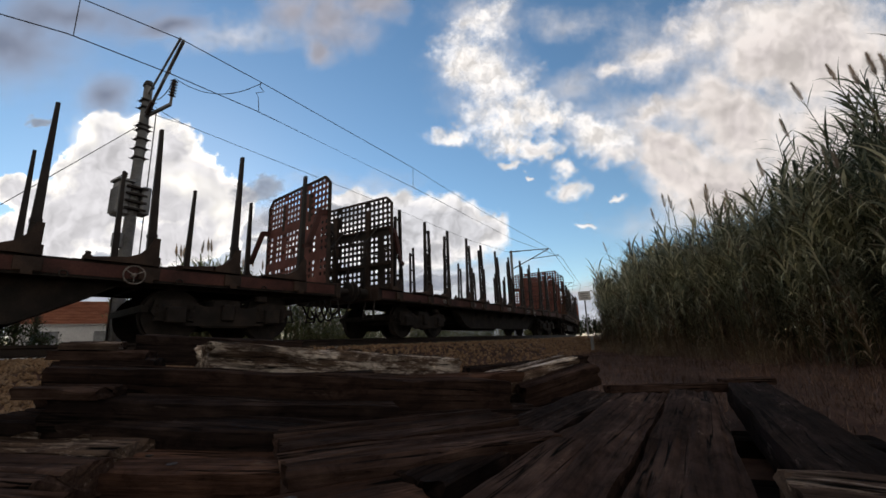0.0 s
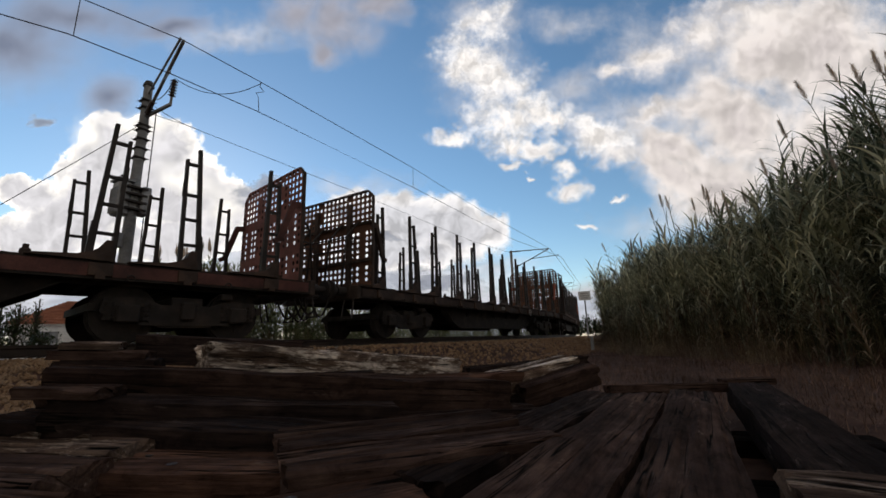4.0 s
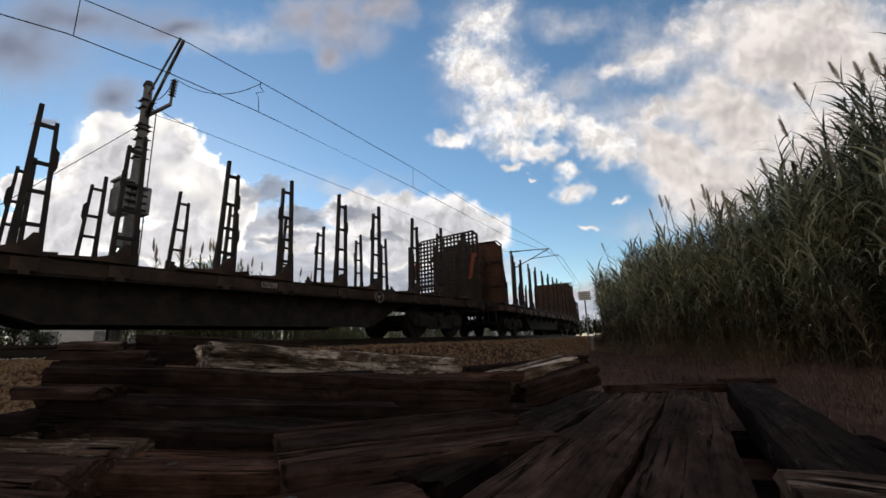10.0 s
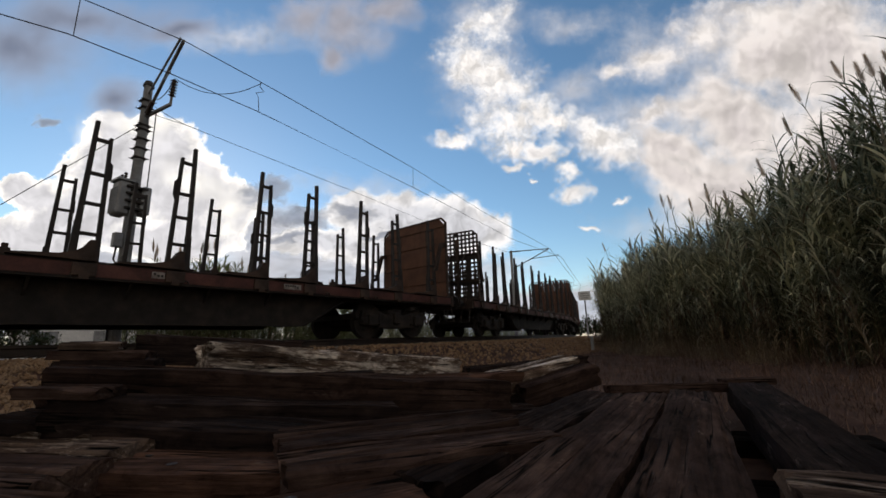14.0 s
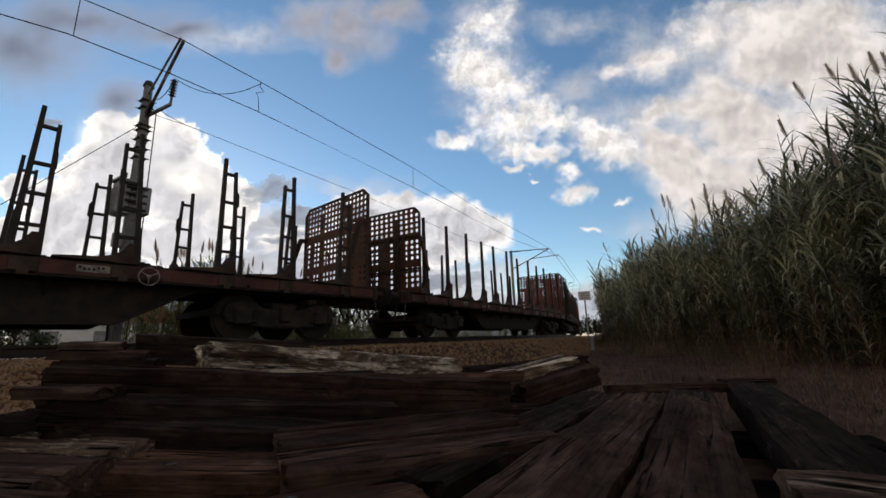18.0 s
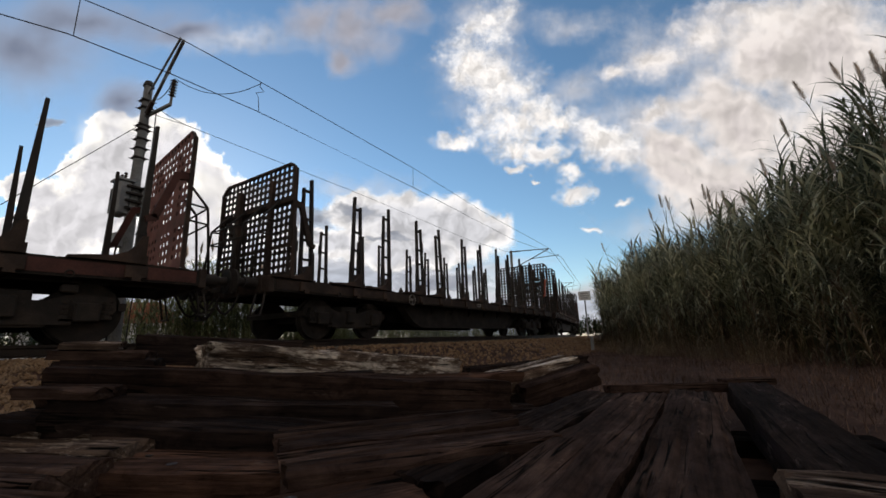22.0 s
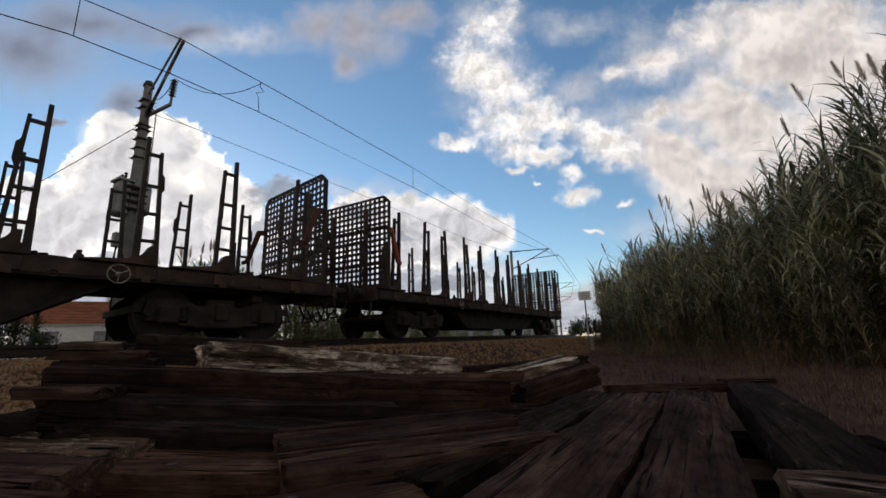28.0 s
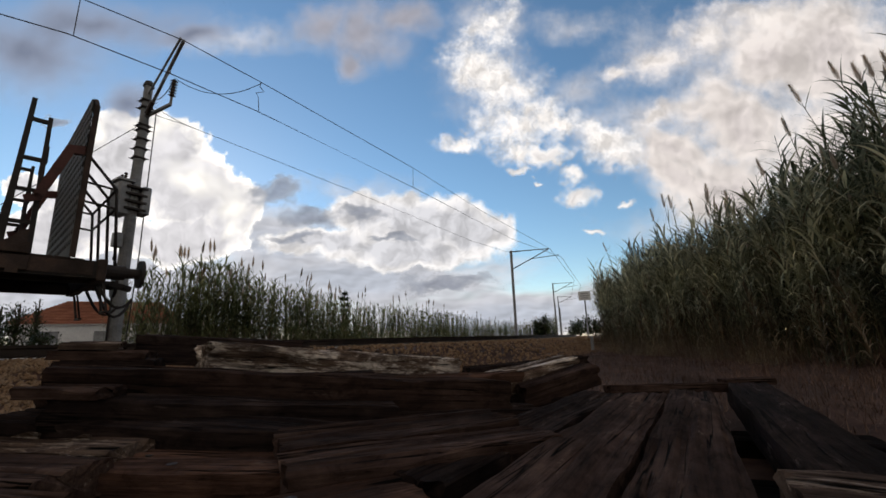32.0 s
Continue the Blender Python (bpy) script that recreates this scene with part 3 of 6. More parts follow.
def plate_frame():
    """The rim and the stiffening posts behind an end plate."""
    bm = bmesh.new()
    e = PW / 2
    for x in (-e, e):
        box(bm, x, 0.03, (PH - 0.18) / 2, 0.05, 0.07, PH - 0.18)
    box(bm, 0, 0.03, PH - 0.02, PW - 0.34, 0.06, 0.05)
    for x in (-0.62, 0.62):
        box(bm, x, 0.055, PH / 2 - 0.15, 0.12, 0.09, PH - 0.3)
    for z in (0.72, 1.72):
        box(bm, 0, 0.045, z, PW - 0.1, 0.05, 0.06)
    for s in (-1, 1):
        beam(bm, (s * (e - 0.17), 0.03, PH - 0.02), (s * e, 0.03, PH - 0.19), 0.05, 0.05)
    return bm


FRAME_MESH = mesh_of(plate_frame(), "plate_frame", RUST_DARK)


def brace_tube():
    """One bent tube that props an end plate on the coupling side."""
    return tube_path(bmesh.new(), [(0, 0.06, 1.78), (0, 0.47, 1.31), (0, 0.5, 1.27), (0, 0.51, 1.2), (0, 0.62, 0.0)], 0.024)


TUBE_MESH = mesh_of(brace_tube(), "brace_tube", STEEL_DARK, True)
RUNG_MESH = mesh_of(rod(bmesh.new(), (-0.97, 0, 0), (0.97, 0, 0), 0.02, 6), "brace_rung", STEEL_DARK, True)
TIE_ROD_MESH = mesh_of(rod(bmesh.new(), (0, 0, 0), (0, -0.46, 0.04), 0.02, 6), "brace_tie", STEEL_DARK, True)


def outer_brace(w, up):
    """The tubular prop behind an end plate: bent tubes, rungs across them, ties to the plate."""
    for x in (-0.95, -0.35, 0.35, 0.95):
        share("brace_tube", TUBE_MESH, w, up @ Matrix.Translation((x, 0, 0)))
    for z, y in ((0.95, 0.53), (1.27, 0.5)):
        share("brace_rung", RUNG_MESH, w, up @ Matrix.Translation((0, y, z)))
        for x in (-0.95, 0.95):
            share("brace_tie", TIE_ROD_MESH, w, up @ Matrix.Translation((x, y, z)))


def side_strut():
    """The bent strut that ties a plate's edge to the next stanchion on the load side."""
    bm = bmesh.new()
    beam(bm, (0, 0.02, 1.66), (0, -0.2, 1.62), 0.08, 0.13)
    beam(bm, (0, -0.17, 1.66), (0, -0.44, 0.8), 0.07, 0.12)
    beam(bm, (0, -0.4, 0.82), (0, -0.56, 0.76), 0.07, 0.1)
    return bm


STRUTS = {k: mesh_of(side_strut(), "side_strut", m) for k, m in (("orange", ORANGE), ("rust", RUST_RED), ("dark", RUST_DARK))}


def ladder_stanchion(seed):
    """Two uneven uprights joined by rungs, on a flared foot; local y runs along the wagon."""
    rng = random.Random(seed)
    bm = bmesh.new()
    top, short = 2.3, 2.06
    lean = rng.uniform(-0.03, 0.03)
    def up(y0, y1, z1, w):
        prism(bm, [(y0 - w / 2, 0.0), (y0 + w / 2, 0.0), (y1 + w * 0.36, z1), (y1 - w * 0.36, z1)], -0.04, 0.04)
    up(-0.165, -0.1 + lean, top, 0.08)
    up(0.13, 0.1 + lean, short, 0.065)
    for i, z in enumerate((0.42, 0.92, 1.4, 1.98)):
        box(bm, 0, -0.02 + lean * z / 2, z + rng.uniform(-0.04, 0.04), 0.06, 0.24, 0.05)
    prism(bm, [(-0.22, 0.0), (-0.12, 0.0), (-0.115, 0.62), (-0.195, 0.62)], -0.05, 0.05)
    # torn edge of the lashing bracket
    prism(bm, [(0.09, 1.28 - rng.random() * 0.3), (0.165, 1.36), (0.16, 1.6), (0.1, 1.68)], -0.03, 0.03)
    return bm


def post_stanchion(seed):
    bm = bmesh.new()
    prism(bm, [(-0.07, 0.0), (0.065, 0.0), (0.052, 0.6), (0.022, 2.42), (-0.03, 2.42), (-0.062, 0.6)], -0.045, 0.045)
    box(bm, 0, -0.005, 0.5, 0.12, 0.135, 0.05)
    return bm


LADDERS = [mesh_of(ladder_stanchion(i), "stanchion", STEEL_DARK) for i in range(4)]
POSTS = [mesh_of(post_stanchion(i), "stanchion", STEEL_DARK) for i in range(1)]


def bolster():
    """The cross saddle on the deck; its ends sweep up into the stanchions."""
    bm = bmesh.new()
    pts = [(-1.36, 0.0), (1.36, 0.0), (1.36, 0.15), (1.2, 0.15), (1.08, 0.1), (0.8, 0.07), (-0.8, 0.07), (-1.08, 0.1), (-1.2, 0.15), (-1.36, 0.15)]
    prism(bm, pts, -0.13, 0.13, "y")
    return bm


def saddle_foot():
    """The flared foot at a stanchion's base."""
    pts = [(-0.85, 0.0), (0.1, 0.0), (0.1, 0.4), (0.02, 0.4), (-0.05, 0.25), (-0.15, 0.15), (-0.32, 0.085), (-0.6, 0.06), (-0.85, 0.03)]
    return prism(bmesh.new(), pts, -0.1, 0.1)


BOLSTER_MESH = mesh_of(bolster(), "bolster", RUST_DARK)
FOOT_MESH = mesh_of(saddle_foot(), "stanchion_foot", RUST_DARK)


def underframe():
    bm = bmesh.new()
    end = (HALF + 0.5) / 0.93
    for x in (-1.28, 1.28):
        # channel side sill with a fish-belly web
        box(bm, x, 0, 1.02, 0.05, 2 * end, 0.26)
        box(bm, x - math.copysign(0.05, x), 0, 1.14, 0.14, 2 * end, 0.025)
        box(bm, x - math.copysign(0.05, x), 0, 0.9, 0.14, 2 * end, 0.025)
    for x in (-0.95, 0.95):
        prism(bm, [(-end, 0.84), (-4.3, 0.84), (-3.75, 0.4), (-3.3, 0.24), (3.55, 0.24), (4.75, 0.84), (end, 0.84), (end, 1.0), (-end, 1.0)], x - 0.03, x + 0.03)
        box(bm, x, 0.12, 0.235, 0.26, 6.85, 0.03)
        beam(bm, (x, 3.55, 0.235), (x, 4.75, 0.83), 0.26, 0.03)
        beam(bm, (x, -3.3, 0.235), (x, -3.75, 0.395), 0.26, 0.03)
        beam(bm, (x, -3.75, 0.395), (x, -4.3, 0.83), 0.26, 0.03)
    for i in range(13):
        y = -7.8 + i * 1.3
        box(bm, 0, y, 0.96, 2.5, 0.1, 0.16)
        for x in (-1, 1):
            prism(bm, [(x * 0.95, 0.6 if abs(y) < 3.6 else 0.84), (x * 1.24, 0.9), (x * 1.24, 1.0), (x * 0.95, 1.0)], y - 0.02, y + 0.02, "y")
    bmesh.ops.scale(bm, vec=(1, 0.93, 1), verts=bm.verts)
    bmesh.ops.translate(bm, vec=(0, 0, LIFT), verts=bm.verts)
    return bm


PLANKS = 48
PLANK_STEP = (2 * HALF + 0.7) / PLANKS


def deck_plank():
    return box(bmesh.new(), 0, 0, 0, 2.54, PLANK_STEP - 0.012, 0.04, 0.004)


def headstock():
    bm = bmesh.new()
    box(bm, 0, 0, 1.02, 2.64, 0.12, 0.34, 0.015)
    for x in (-0.9, 0.9):
        box(bm, x, 0.04, 1.04, 0.4, 0.1, 0.36, 0.01)
    box(bm, 0, 0.05, 1.0, 0.5, 0.1, 0.3)
    return bm


def buffer():
    bm = bmesh.new()
    rod(bm, (0, 0.04, 0), (0, 0.36, 0), 0.12, 14)
    rod(bm, (0, 0.34, 0), (0, 0.55, 0), 0.085, 14)
    rod(bm, (0, 0.55, 0), (0, 0.6, 0), 0.235, 20)
    return bm


def coupling():
    """Draw hook and screw link."""
    bm = bmesh.new()
    rod(bm, (0, 0.05, 1.0), (0, 0.4, 0.96), 0.05, 8)
    beam(bm, (-0.06, 0.3, 0.98), (-0.04, 0.62, 0.9), 0.05, 0.09)
    beam(bm, (0.06, 0.3, 0.98), (0.04, 0.62, 0.9), 0.05, 0.09)
    rod(bm, (-0.16, 0.52, 0.92), (0.16, 0.52, 0.92), 0.03, 6)
    return bm


def brake_hose(k):
    pts = []
    for i in range(9):
        u = i / 8
        pts.append((-0.06 * u, 0.06 + 0.5 * u, 0.88 - k * math.sin(math.pi * u * 0.8)))
    return tube_path(bmesh.new(), pts, 0.024)


def shunter_step():
    bm = bmesh.new()
    beam(bm, (0.15, 0.0, 0.92), (0.17, 0.1, 0.4), 0.03, 0.03)
    beam(bm, (-0.15, 0.0, 0.92), (-0.17, 0.1, 0.4), 0.03, 0.03)
    beam(bm, (-0.19, 0.1, 0.41), (0.19, 0.1, 0.41), 0.06, 0.03)
    return bm


def hand_wheel():
    bm = bmesh.new()
    n = 20
    for i in range(n):
        a, b = 2 * math.pi * i / n, 2 * math.pi * (i + 1) / n
        rod(bm, (0, 0.145 * math.cos(a), 0.145 * math.sin(a)), (0, 0.145 * math.cos(b), 0.145 * math.sin(b)), 0.011, 6)
    for k in range(3):
        a = 2 * math.pi * k / 3 + 0.5
        rod(bm, (0, 0, 0), (0, 0.145 * math.cos(a), 0.145 * math.sin(a)), 0.008, 5)
    rod(bm, (-0.12, 0, 0), (0.02, 0, 0), 0.03, 8)
    return bm


def bogie_frame():
    bm = bmesh.new()
    for x in (-1.06, 1.06):
        prism(bm, [(-1.22, 0.5), (-1.1, 0.36), (-0.6, 0.36), (-0.4, 0.24), (0.4, 0.24), (0.6, 0.36), (1.1, 0.36), (1.22, 0.5), (1.18, 0.7), (0.7, 0.74), (0.4, 0.62), (-0.4, 0.62), (-0.7, 0.74), (-1.18, 0.7)], x - 0.05, x + 0.05)
        for y in (-0.86, 0.86):
            box(bm, x + math.copysign(0.06, x), y, 0.46, 0.16, 0.3, 0.28, 0.02)
            for dy in (-0.24, 0.24):
                for k in range(4):
                    rod(bm, (x, y + dy, 0.36 + k * 0.075), (x, y + dy, 0.41 + k * 0.075), 0.085, 10)
    box(bm, 0, 0, 0.66, 2.2, 0.5, 0.2, 0.02)
    for y in (-1.3, 1.3):
        box(bm, 0, y, 0.56, 2.1, 0.1, 0.12)
    for y in (-0.48, 0.48):
        for x in (-0.87, 0.87):
            box(bm, x, y, 0.44, 0.1, 0.1, 0.32)
    rod(bm, (0, 0, 0.7), (0, 0, 0.86), 0.3, 16)
    return bm


def wheelset():
    bm = bmesh.new()
    rod(bm, (-1.1, 0, 0), (1.1, 0, 0), 0.08, 12)
    for s in (-1, 1):
        rod(bm, (s * 0.82, 0, 0), (s * 0.94, 0, 0), 0.46, 28)
        rod(bm, (s * 0.79, 0, 0), (s * 0.825, 0, 0), 0.488, 28)
        rod(bm, (s * 0.93, 0, 0), (s * 0.975, 0, 0), 0.15, 14)
        for k in range(6):
            a = k * math.pi / 3
            box(bm, s * 0.943, 0.27 * math.cos(a), 0.27 * math.sin(a), 0.012, 0.1, 0.1)
    return bm


UNDER_MESH = mesh_of(underframe(), "underframe", SOOT)
SILL_TONES = {"red": RUST_RED, "dark": RUST_DARK}
PLANK_MESH = mesh_of(deck_plank(), "deck_plank", RUST_DARK)
HEAD_MESH = mesh_of(headstock(), "headstock", RUST_DARK)
BUFFER_MESH = mesh_of(buffer(), "buffer", STEEL_DARK, False)
HOSE_MESH = [mesh_of(brake_hose(k), "brake_hose", STEEL_DARK, True) for k in (0.42, 0.5, 0.36)]
STEP_MESH = mesh_of(shunter_step(), "shunter_step", STEEL_DARK)
COUPLING_MESH = mesh_of(coupling(), "coupling", STEEL_DARK)
WHEEL_MESH = mesh_of(hand_wheel(), "brake_wheel", GRIMY_WHITE, True)
BOGIE_MESH = mesh_of(bogie_frame(), "bogie", SOOT)
WSET_MESH = mesh_of(wheelset(), "wheelset", SOOT)
SIGN_MESH = mesh_of(box(bmesh.new(), 0, 0, 0, 0.012, 0.4, 0.11), "lettering_panel", GRIMY_WHITE)
BAR_MESH = mesh_of(box(bmesh.new(), 0, 0, 0, 0.01, 0.035, 0.04), "lettering_bar", STEEL_DARK)
SILL_MESH = {k: mesh_of(box(bmesh.new(), 0, 0, 0, 0.02, 2 * HALF + 0.9, 0.2), "sill_plate", m) for k, m in SILL_TONES.items()}
TANK_MESH = mesh_of(rod(bmesh.new(), (0, -0.6, 0), (0, 0.6, 0), 0.2, 16), "air_tank", SOOT, True)
LUG_MESH = mesh_of(box(box(bmesh.new(), 0, 0, 0.05, 0.1, 0.12, 0.1, 0.015), 0, 0, 0.12, 0.05, 0.07, 0.09, 0.01), "lashing_lug", RUST_DARK)

POCKET_MESH = mesh_of(box(box(bmesh.new(), 0, 0, 0, 0.05, 0.3, 0.2, 0.01), 0.03, 0, -0.11, 0.03, 0.12, 0.08), "stanchion_pocket", RUST_DARK)
RING_MESH = mesh_of(tube_path(bmesh.new(), [(0, 0.05 * math.sin(k * math.pi / 5), 0.05 * math.cos(k * math.pi / 5) - 0.05) for k in range(11)], 0.012), "lashing_ring", STEEL_DARK)
RIG_MESH = mesh_of(box(box(beam(beam(bmesh.new(), (0.3, -0.5, 0.5), (1.0, 0.1, 0.56), 0.05, 0.07), (1.12, -0.7, 0.3), (1.12, 0.7, 0.3), 0.04, 0.05), 1.14, 0.0, 0.52, 0.12, 0.22, 0.3, 0.02), 1.1, 0.62, 0.8, 0.2, 0.2, 0.12, 0.02), "brake_rigging", SOOT)


def bark_litter(seed):
    """Torn bark and splinters left lying on a deck, thicker along its edges."""
    rng = random.Random(seed)
    bm = bmesh.new()
    for i in range(130):
        s = rng.choice((-1, 1))
        x, y = s * (1.24 - abs(rng.gauss(0, 0.3))), rng.uniform(-HALF, HALF)
        if abs(x) > 1.26:
            continue
        L, w, h = rng.uniform(0.08, 0.42), rng.uniform(0.03, 0.1), rng.uniform(0.025, 0.085)
        a = rng.gauss(0, 0.5)
        d = Vector((math.sin(a), math.cos(a), rng.uniform(-0.05, 0.12)))
        p = Vector((x, y, DECK + 0.02 + h / 2))
        beam(bm, p - d * L / 2, p + d * L / 2, w, h)
    return bm


SCRAP_MESH = [mesh_of(bark_litter(k), "bark_litter", WOOD) for k in range(3)]
LADDER_AT = (-7.66, -6.1, -5.0, -3.36, -2.28, -0.64, 0.58, 2.13, 3.25, 4.83, 6.02, 7.53)
POST_AT = (7.5, 6.1, 4.77, 3.35, 2.0, 0.55, -0.85, -2.25, -3.45, -4.78, -6.2, -7.62)
# index: (stanchions, front plate, rear plate, strut colour front, rear, sill, brake wheel at)
TRAIN = {
    -1: ("post", ("grouped", "dark"), ("grouped", "red"), "rust", "rust", "red", 4.9),
    0: ("ladder", ("grouped", "dark"), ("grouped", "red"), "rust", "rust", "red", 3.5),
    1: ("ladder", ("grouped", "brown"), ("grouped", "brown"), "dark", "orange", "dark", 3.5),
    2: ("ladder", ("uniform", "dark"), ("uniform", "dark"), "rust", "orange", "dark", 3.5),
    3: ("ladder", ("solid", "brown"), ("solid", "brown"), "dark", "dark", "red", -4.5),
    4: ("ladder", ("grouped", "dark"), ("grouped", "brown"), "dark", "dark", "red", 3.85),
    5: ("post", ("banded", "brown"), ("banded", "red"), "rust", "rust", "red", -4.1),
    6: ("ladder", ("uniform", "dark"), ("uniform", "dark"), "dark", "orange", "dark", -4.3),
    7: ("ladder", ("uniform", "dark"), ("uniform", "dark"), "rust", "rust", "dark", 4.8),
    8: ("ladder", ("uniform", "dark"), ("uniform", "dark"), "orange", "rust", "dark", -4.5),
}
LOOKS = {
    "post": "rusty red bogie timber wagon, empty, with tapered single stanchions",
    "ladder": "dark rusty bogie timber wagon, empty, with ladder-shaped stanchions",
}
PLATE_WORDS = {"uniform": "perforated steel end plate with cut corners", "grouped": "perforated steel end plate with rounded corners", "banded": "perforated steel plate in three bands", "solid": "solid rust-brown ribbed end plate"}
WAGONS, AXLES = [], []


def wagon(index):
    kind, front, rear, strut_f, strut_r, sill, wheel_y = TRAIN[index]
    rng = random.Random(100 + index)
    w = empty("timber_wagon")
    words = LOOKS[kind]
    if front[0] == "solid":
        words = "dark rusty bogie timber wagon, empty, with solid end plates"
    if index == 8:
        words = "dark rusty timber wagon at the tail of the train"
    tagged(w, words, "wagon", "wagons of the train")
    share("underframe", UNDER_MESH, w, Matrix())
    for i in range(PLANKS):
        share("deck_plank", PLANK_MESH, w, Matrix.Translation((0, -HALF - 0.35 + (i + 0.5) * PLANK_STEP, DECK - 0.005 + rng.uniform(-0.006, 0.008))))
    for x in (-1.31, 1.31):
        share("sill_plate", SILL_MESH[sill], w, Matrix.Translation((x, 0, 1.03 + LIFT)))
    flip = Matrix.Rotation(math.pi, 4, "Z")
    for end, (shape, tone), strut in ((-1, front, strut_f), (1, rear, strut_r)):
        m = Matrix.Translation((0, end * HALF, LIFT)) @ (flip if end < 0 else Matrix())
        up = m @ Matrix.Translation((0, 0.15, DECK - LIFT))
        plate = share("end_plate", PLATES[shape, tone], w, up @ Matrix.Rotation(rng.uniform(-0.012, 0.012), 4, "X"))
        plate["label"] = PLATE_WORDS[shape]
        for rib in RIBS if shape == "solid" else ():
            share("rib", rib, plate, Matrix())
        share("plate_frame", FRAME_MESH, w, up)
        outer_brace(w, up)
        for x in (-1.36, 1.36):
            share("side_strut", STRUTS[strut], w, up @ Matrix.Translation((x, 0, 0)))
        hs = share("headstock", HEAD_MESH, w, m @ Matrix.Translation((0, 0.56, 0)))
        for x in (-0.9, 0.9):
            share("buffer", BUFFER_MESH, w, m @ Matrix.Translation((x, 0.56, 1.06)))
        share("coupling", COUPLING_MESH, w, m @ Matrix.Translation((0, 0.6, 0)))
        for x, hose in zip((-0.4, 0.36, 0.55), HOSE_MESH):
            share("brake_hose", hose, w, m @ Matrix.Translation((x, 0.6, 0)))
        for x in (-1.05, 1.05):
            share("shunter_step", STEP_MESH, w, m @ Matrix.Translation((x, 0.6, 0)))
        bogie = share("bogie", BOGIE_MESH, w, Matrix.Translation((0, end * BOGIE_AT, 0)))
        share("brake_rigging", RIG_MESH, bogie, Matrix())
        share("brake_rigging", RIG_MESH, bogie, Matrix.Rotation(math.pi, 4, "Z"))
        for dy in (-0.86, 0.86):
            ax = share("wheelset", WSET_MESH, bogie, Matrix.Translation((0, dy, 0.46)))
            AXLES.append((ax, index, dy))
    places = LADDER_AT if kind == "ladder" else POST_AT
    for i, y in enumerate(places):
        share("bolster", BOLSTER_MESH, w, Matrix.Translation((0, y, DECK)))
        side_flip = (i % 2 == 0) if kind == "ladder" else (y > -0.5)
        for x in (-1.27, 1.27):
            turn = Matrix.Rotation(math.pi, 4, "Z") if side_flip != (x < 0 and kind == "ladder" and i % 3 == 0) else Matrix()
            mesh = rng.choice(LADDERS) if kind == "ladder" else POSTS[0]
            tilt = Matrix.Rotation(rng.uniform(-0.02, 0.03), 4, "X") @ Matrix.Rotation(rng.uniform(-0.015, 0.015), 4, "Y")
            base = Matrix.Translation((x, y, DECK + 0.01))
            share("stanchion", mesh, w, base @ tilt @ turn @ Matrix.Diagonal((1, 1, rng.uniform(0.97, 1.02), 1)))
            share("stanchion_pocket", POCKET_MESH, w, Matrix.Translation((x + math.copysign(0.065, x), y, 1.03 + LIFT)) @ (Matrix() if x > 0 else Matrix.Rotation(math.pi, 4, "Z")))
            share("stanchion_foot", FOOT_MESH, w, base @ Matrix.Diagonal((1, 1, 0.8 if kind == "ladder" else 1.15, 1)))
    for x in (-1.12, 1.12):
        for y in (-4.14, -1.49, 1.3, 4.0):
            share("lashing_lug", LUG_MESH, w, Matrix.Translation((x, y, DECK + 0.015)))
    for i in range(10):
        share("lashing_ring", RING_MESH, w, Matrix.Translation((1.335, -6.7 + i * 1.49, 0.98 + LIFT)))
    share("brake_wheel", WHEEL_MESH, w, Matrix.Translation((1.42, wheel_y * 0.93, 0.98 + LIFT)))
    for y, n in ((-5.6, 6), (-3.6, 6), (-2.3, 6), (0.4, 5), (3.0, 6)) if sill == "red" else ((0.4, 4),):
        pl = share("lettering_panel", SIGN_MESH, w, Matrix.Translation((1.325, y * 0.93 + rng.uniform(-0.2, 0.2), 1.04 + LIFT)))
        for k in range(n):
            share("lettering_bar", BAR_MESH, pl, Matrix.Translation((0.006, -0.16 + 0.055 * k, rng.choice((-0.01, 0.015)))))
    tagged(share("bark_litter", SCRAP_MESH[index % 3], w, Matrix()), kind="stuff")
    share("air_tank", TANK_MESH, w, Matrix.Translation((0, -2.7, 0.62 + LIFT)))
    WAGONS.append((w, index))
    return w


for index in range(-1, 9):
    wagon(index)
# ---------------------------------------------------------------- overhead line
def sag(a, b, drop, n=10):
    a, b = Vector(a), Vector(b)
    return [a.lerp(b, i / n) - Vector((0, 0, 4 * drop * (i / n) * (1 - i / n))) for i in range(n + 1)]


def insulator(bm, a, b, r, n=5, seg=12):
    """A ribbed porcelain rod, turned in one piece."""
    a, b = Vector(a), Vector(b)
    turn = (b - a).to_track_quat("Z", "Y").to_matrix()
    L = (b - a).length
    outline = [(0.0, r * 0.45)]
    for i in range(n):
        z = L * (i + 0.5) / n
        h = L / n * 0.28
        outline += [(z - h, r * 0.5), (z - h * 0.4, r), (z + h * 0.2, r * 0.92), (z + h, r * 0.5)]
    outline.append((L, r * 0.45))
    rings = [[bm.verts.new(a + turn @ Vector((q * math.cos(2 * math.pi * k / seg), q * math.sin(2 * math.pi * k / seg), z))) for k in range(seg)] for z, q in outline]
    for r0, r1 in zip(rings, rings[1:]):
        for k in range(seg):
            bm.faces.new((r0[k], r0[(k + 1) % seg], r1[(k + 1) % seg], r1[k]))
    bm.faces.new(rings[0][::-1])
    bm.faces.new(rings[-1])
    return bm


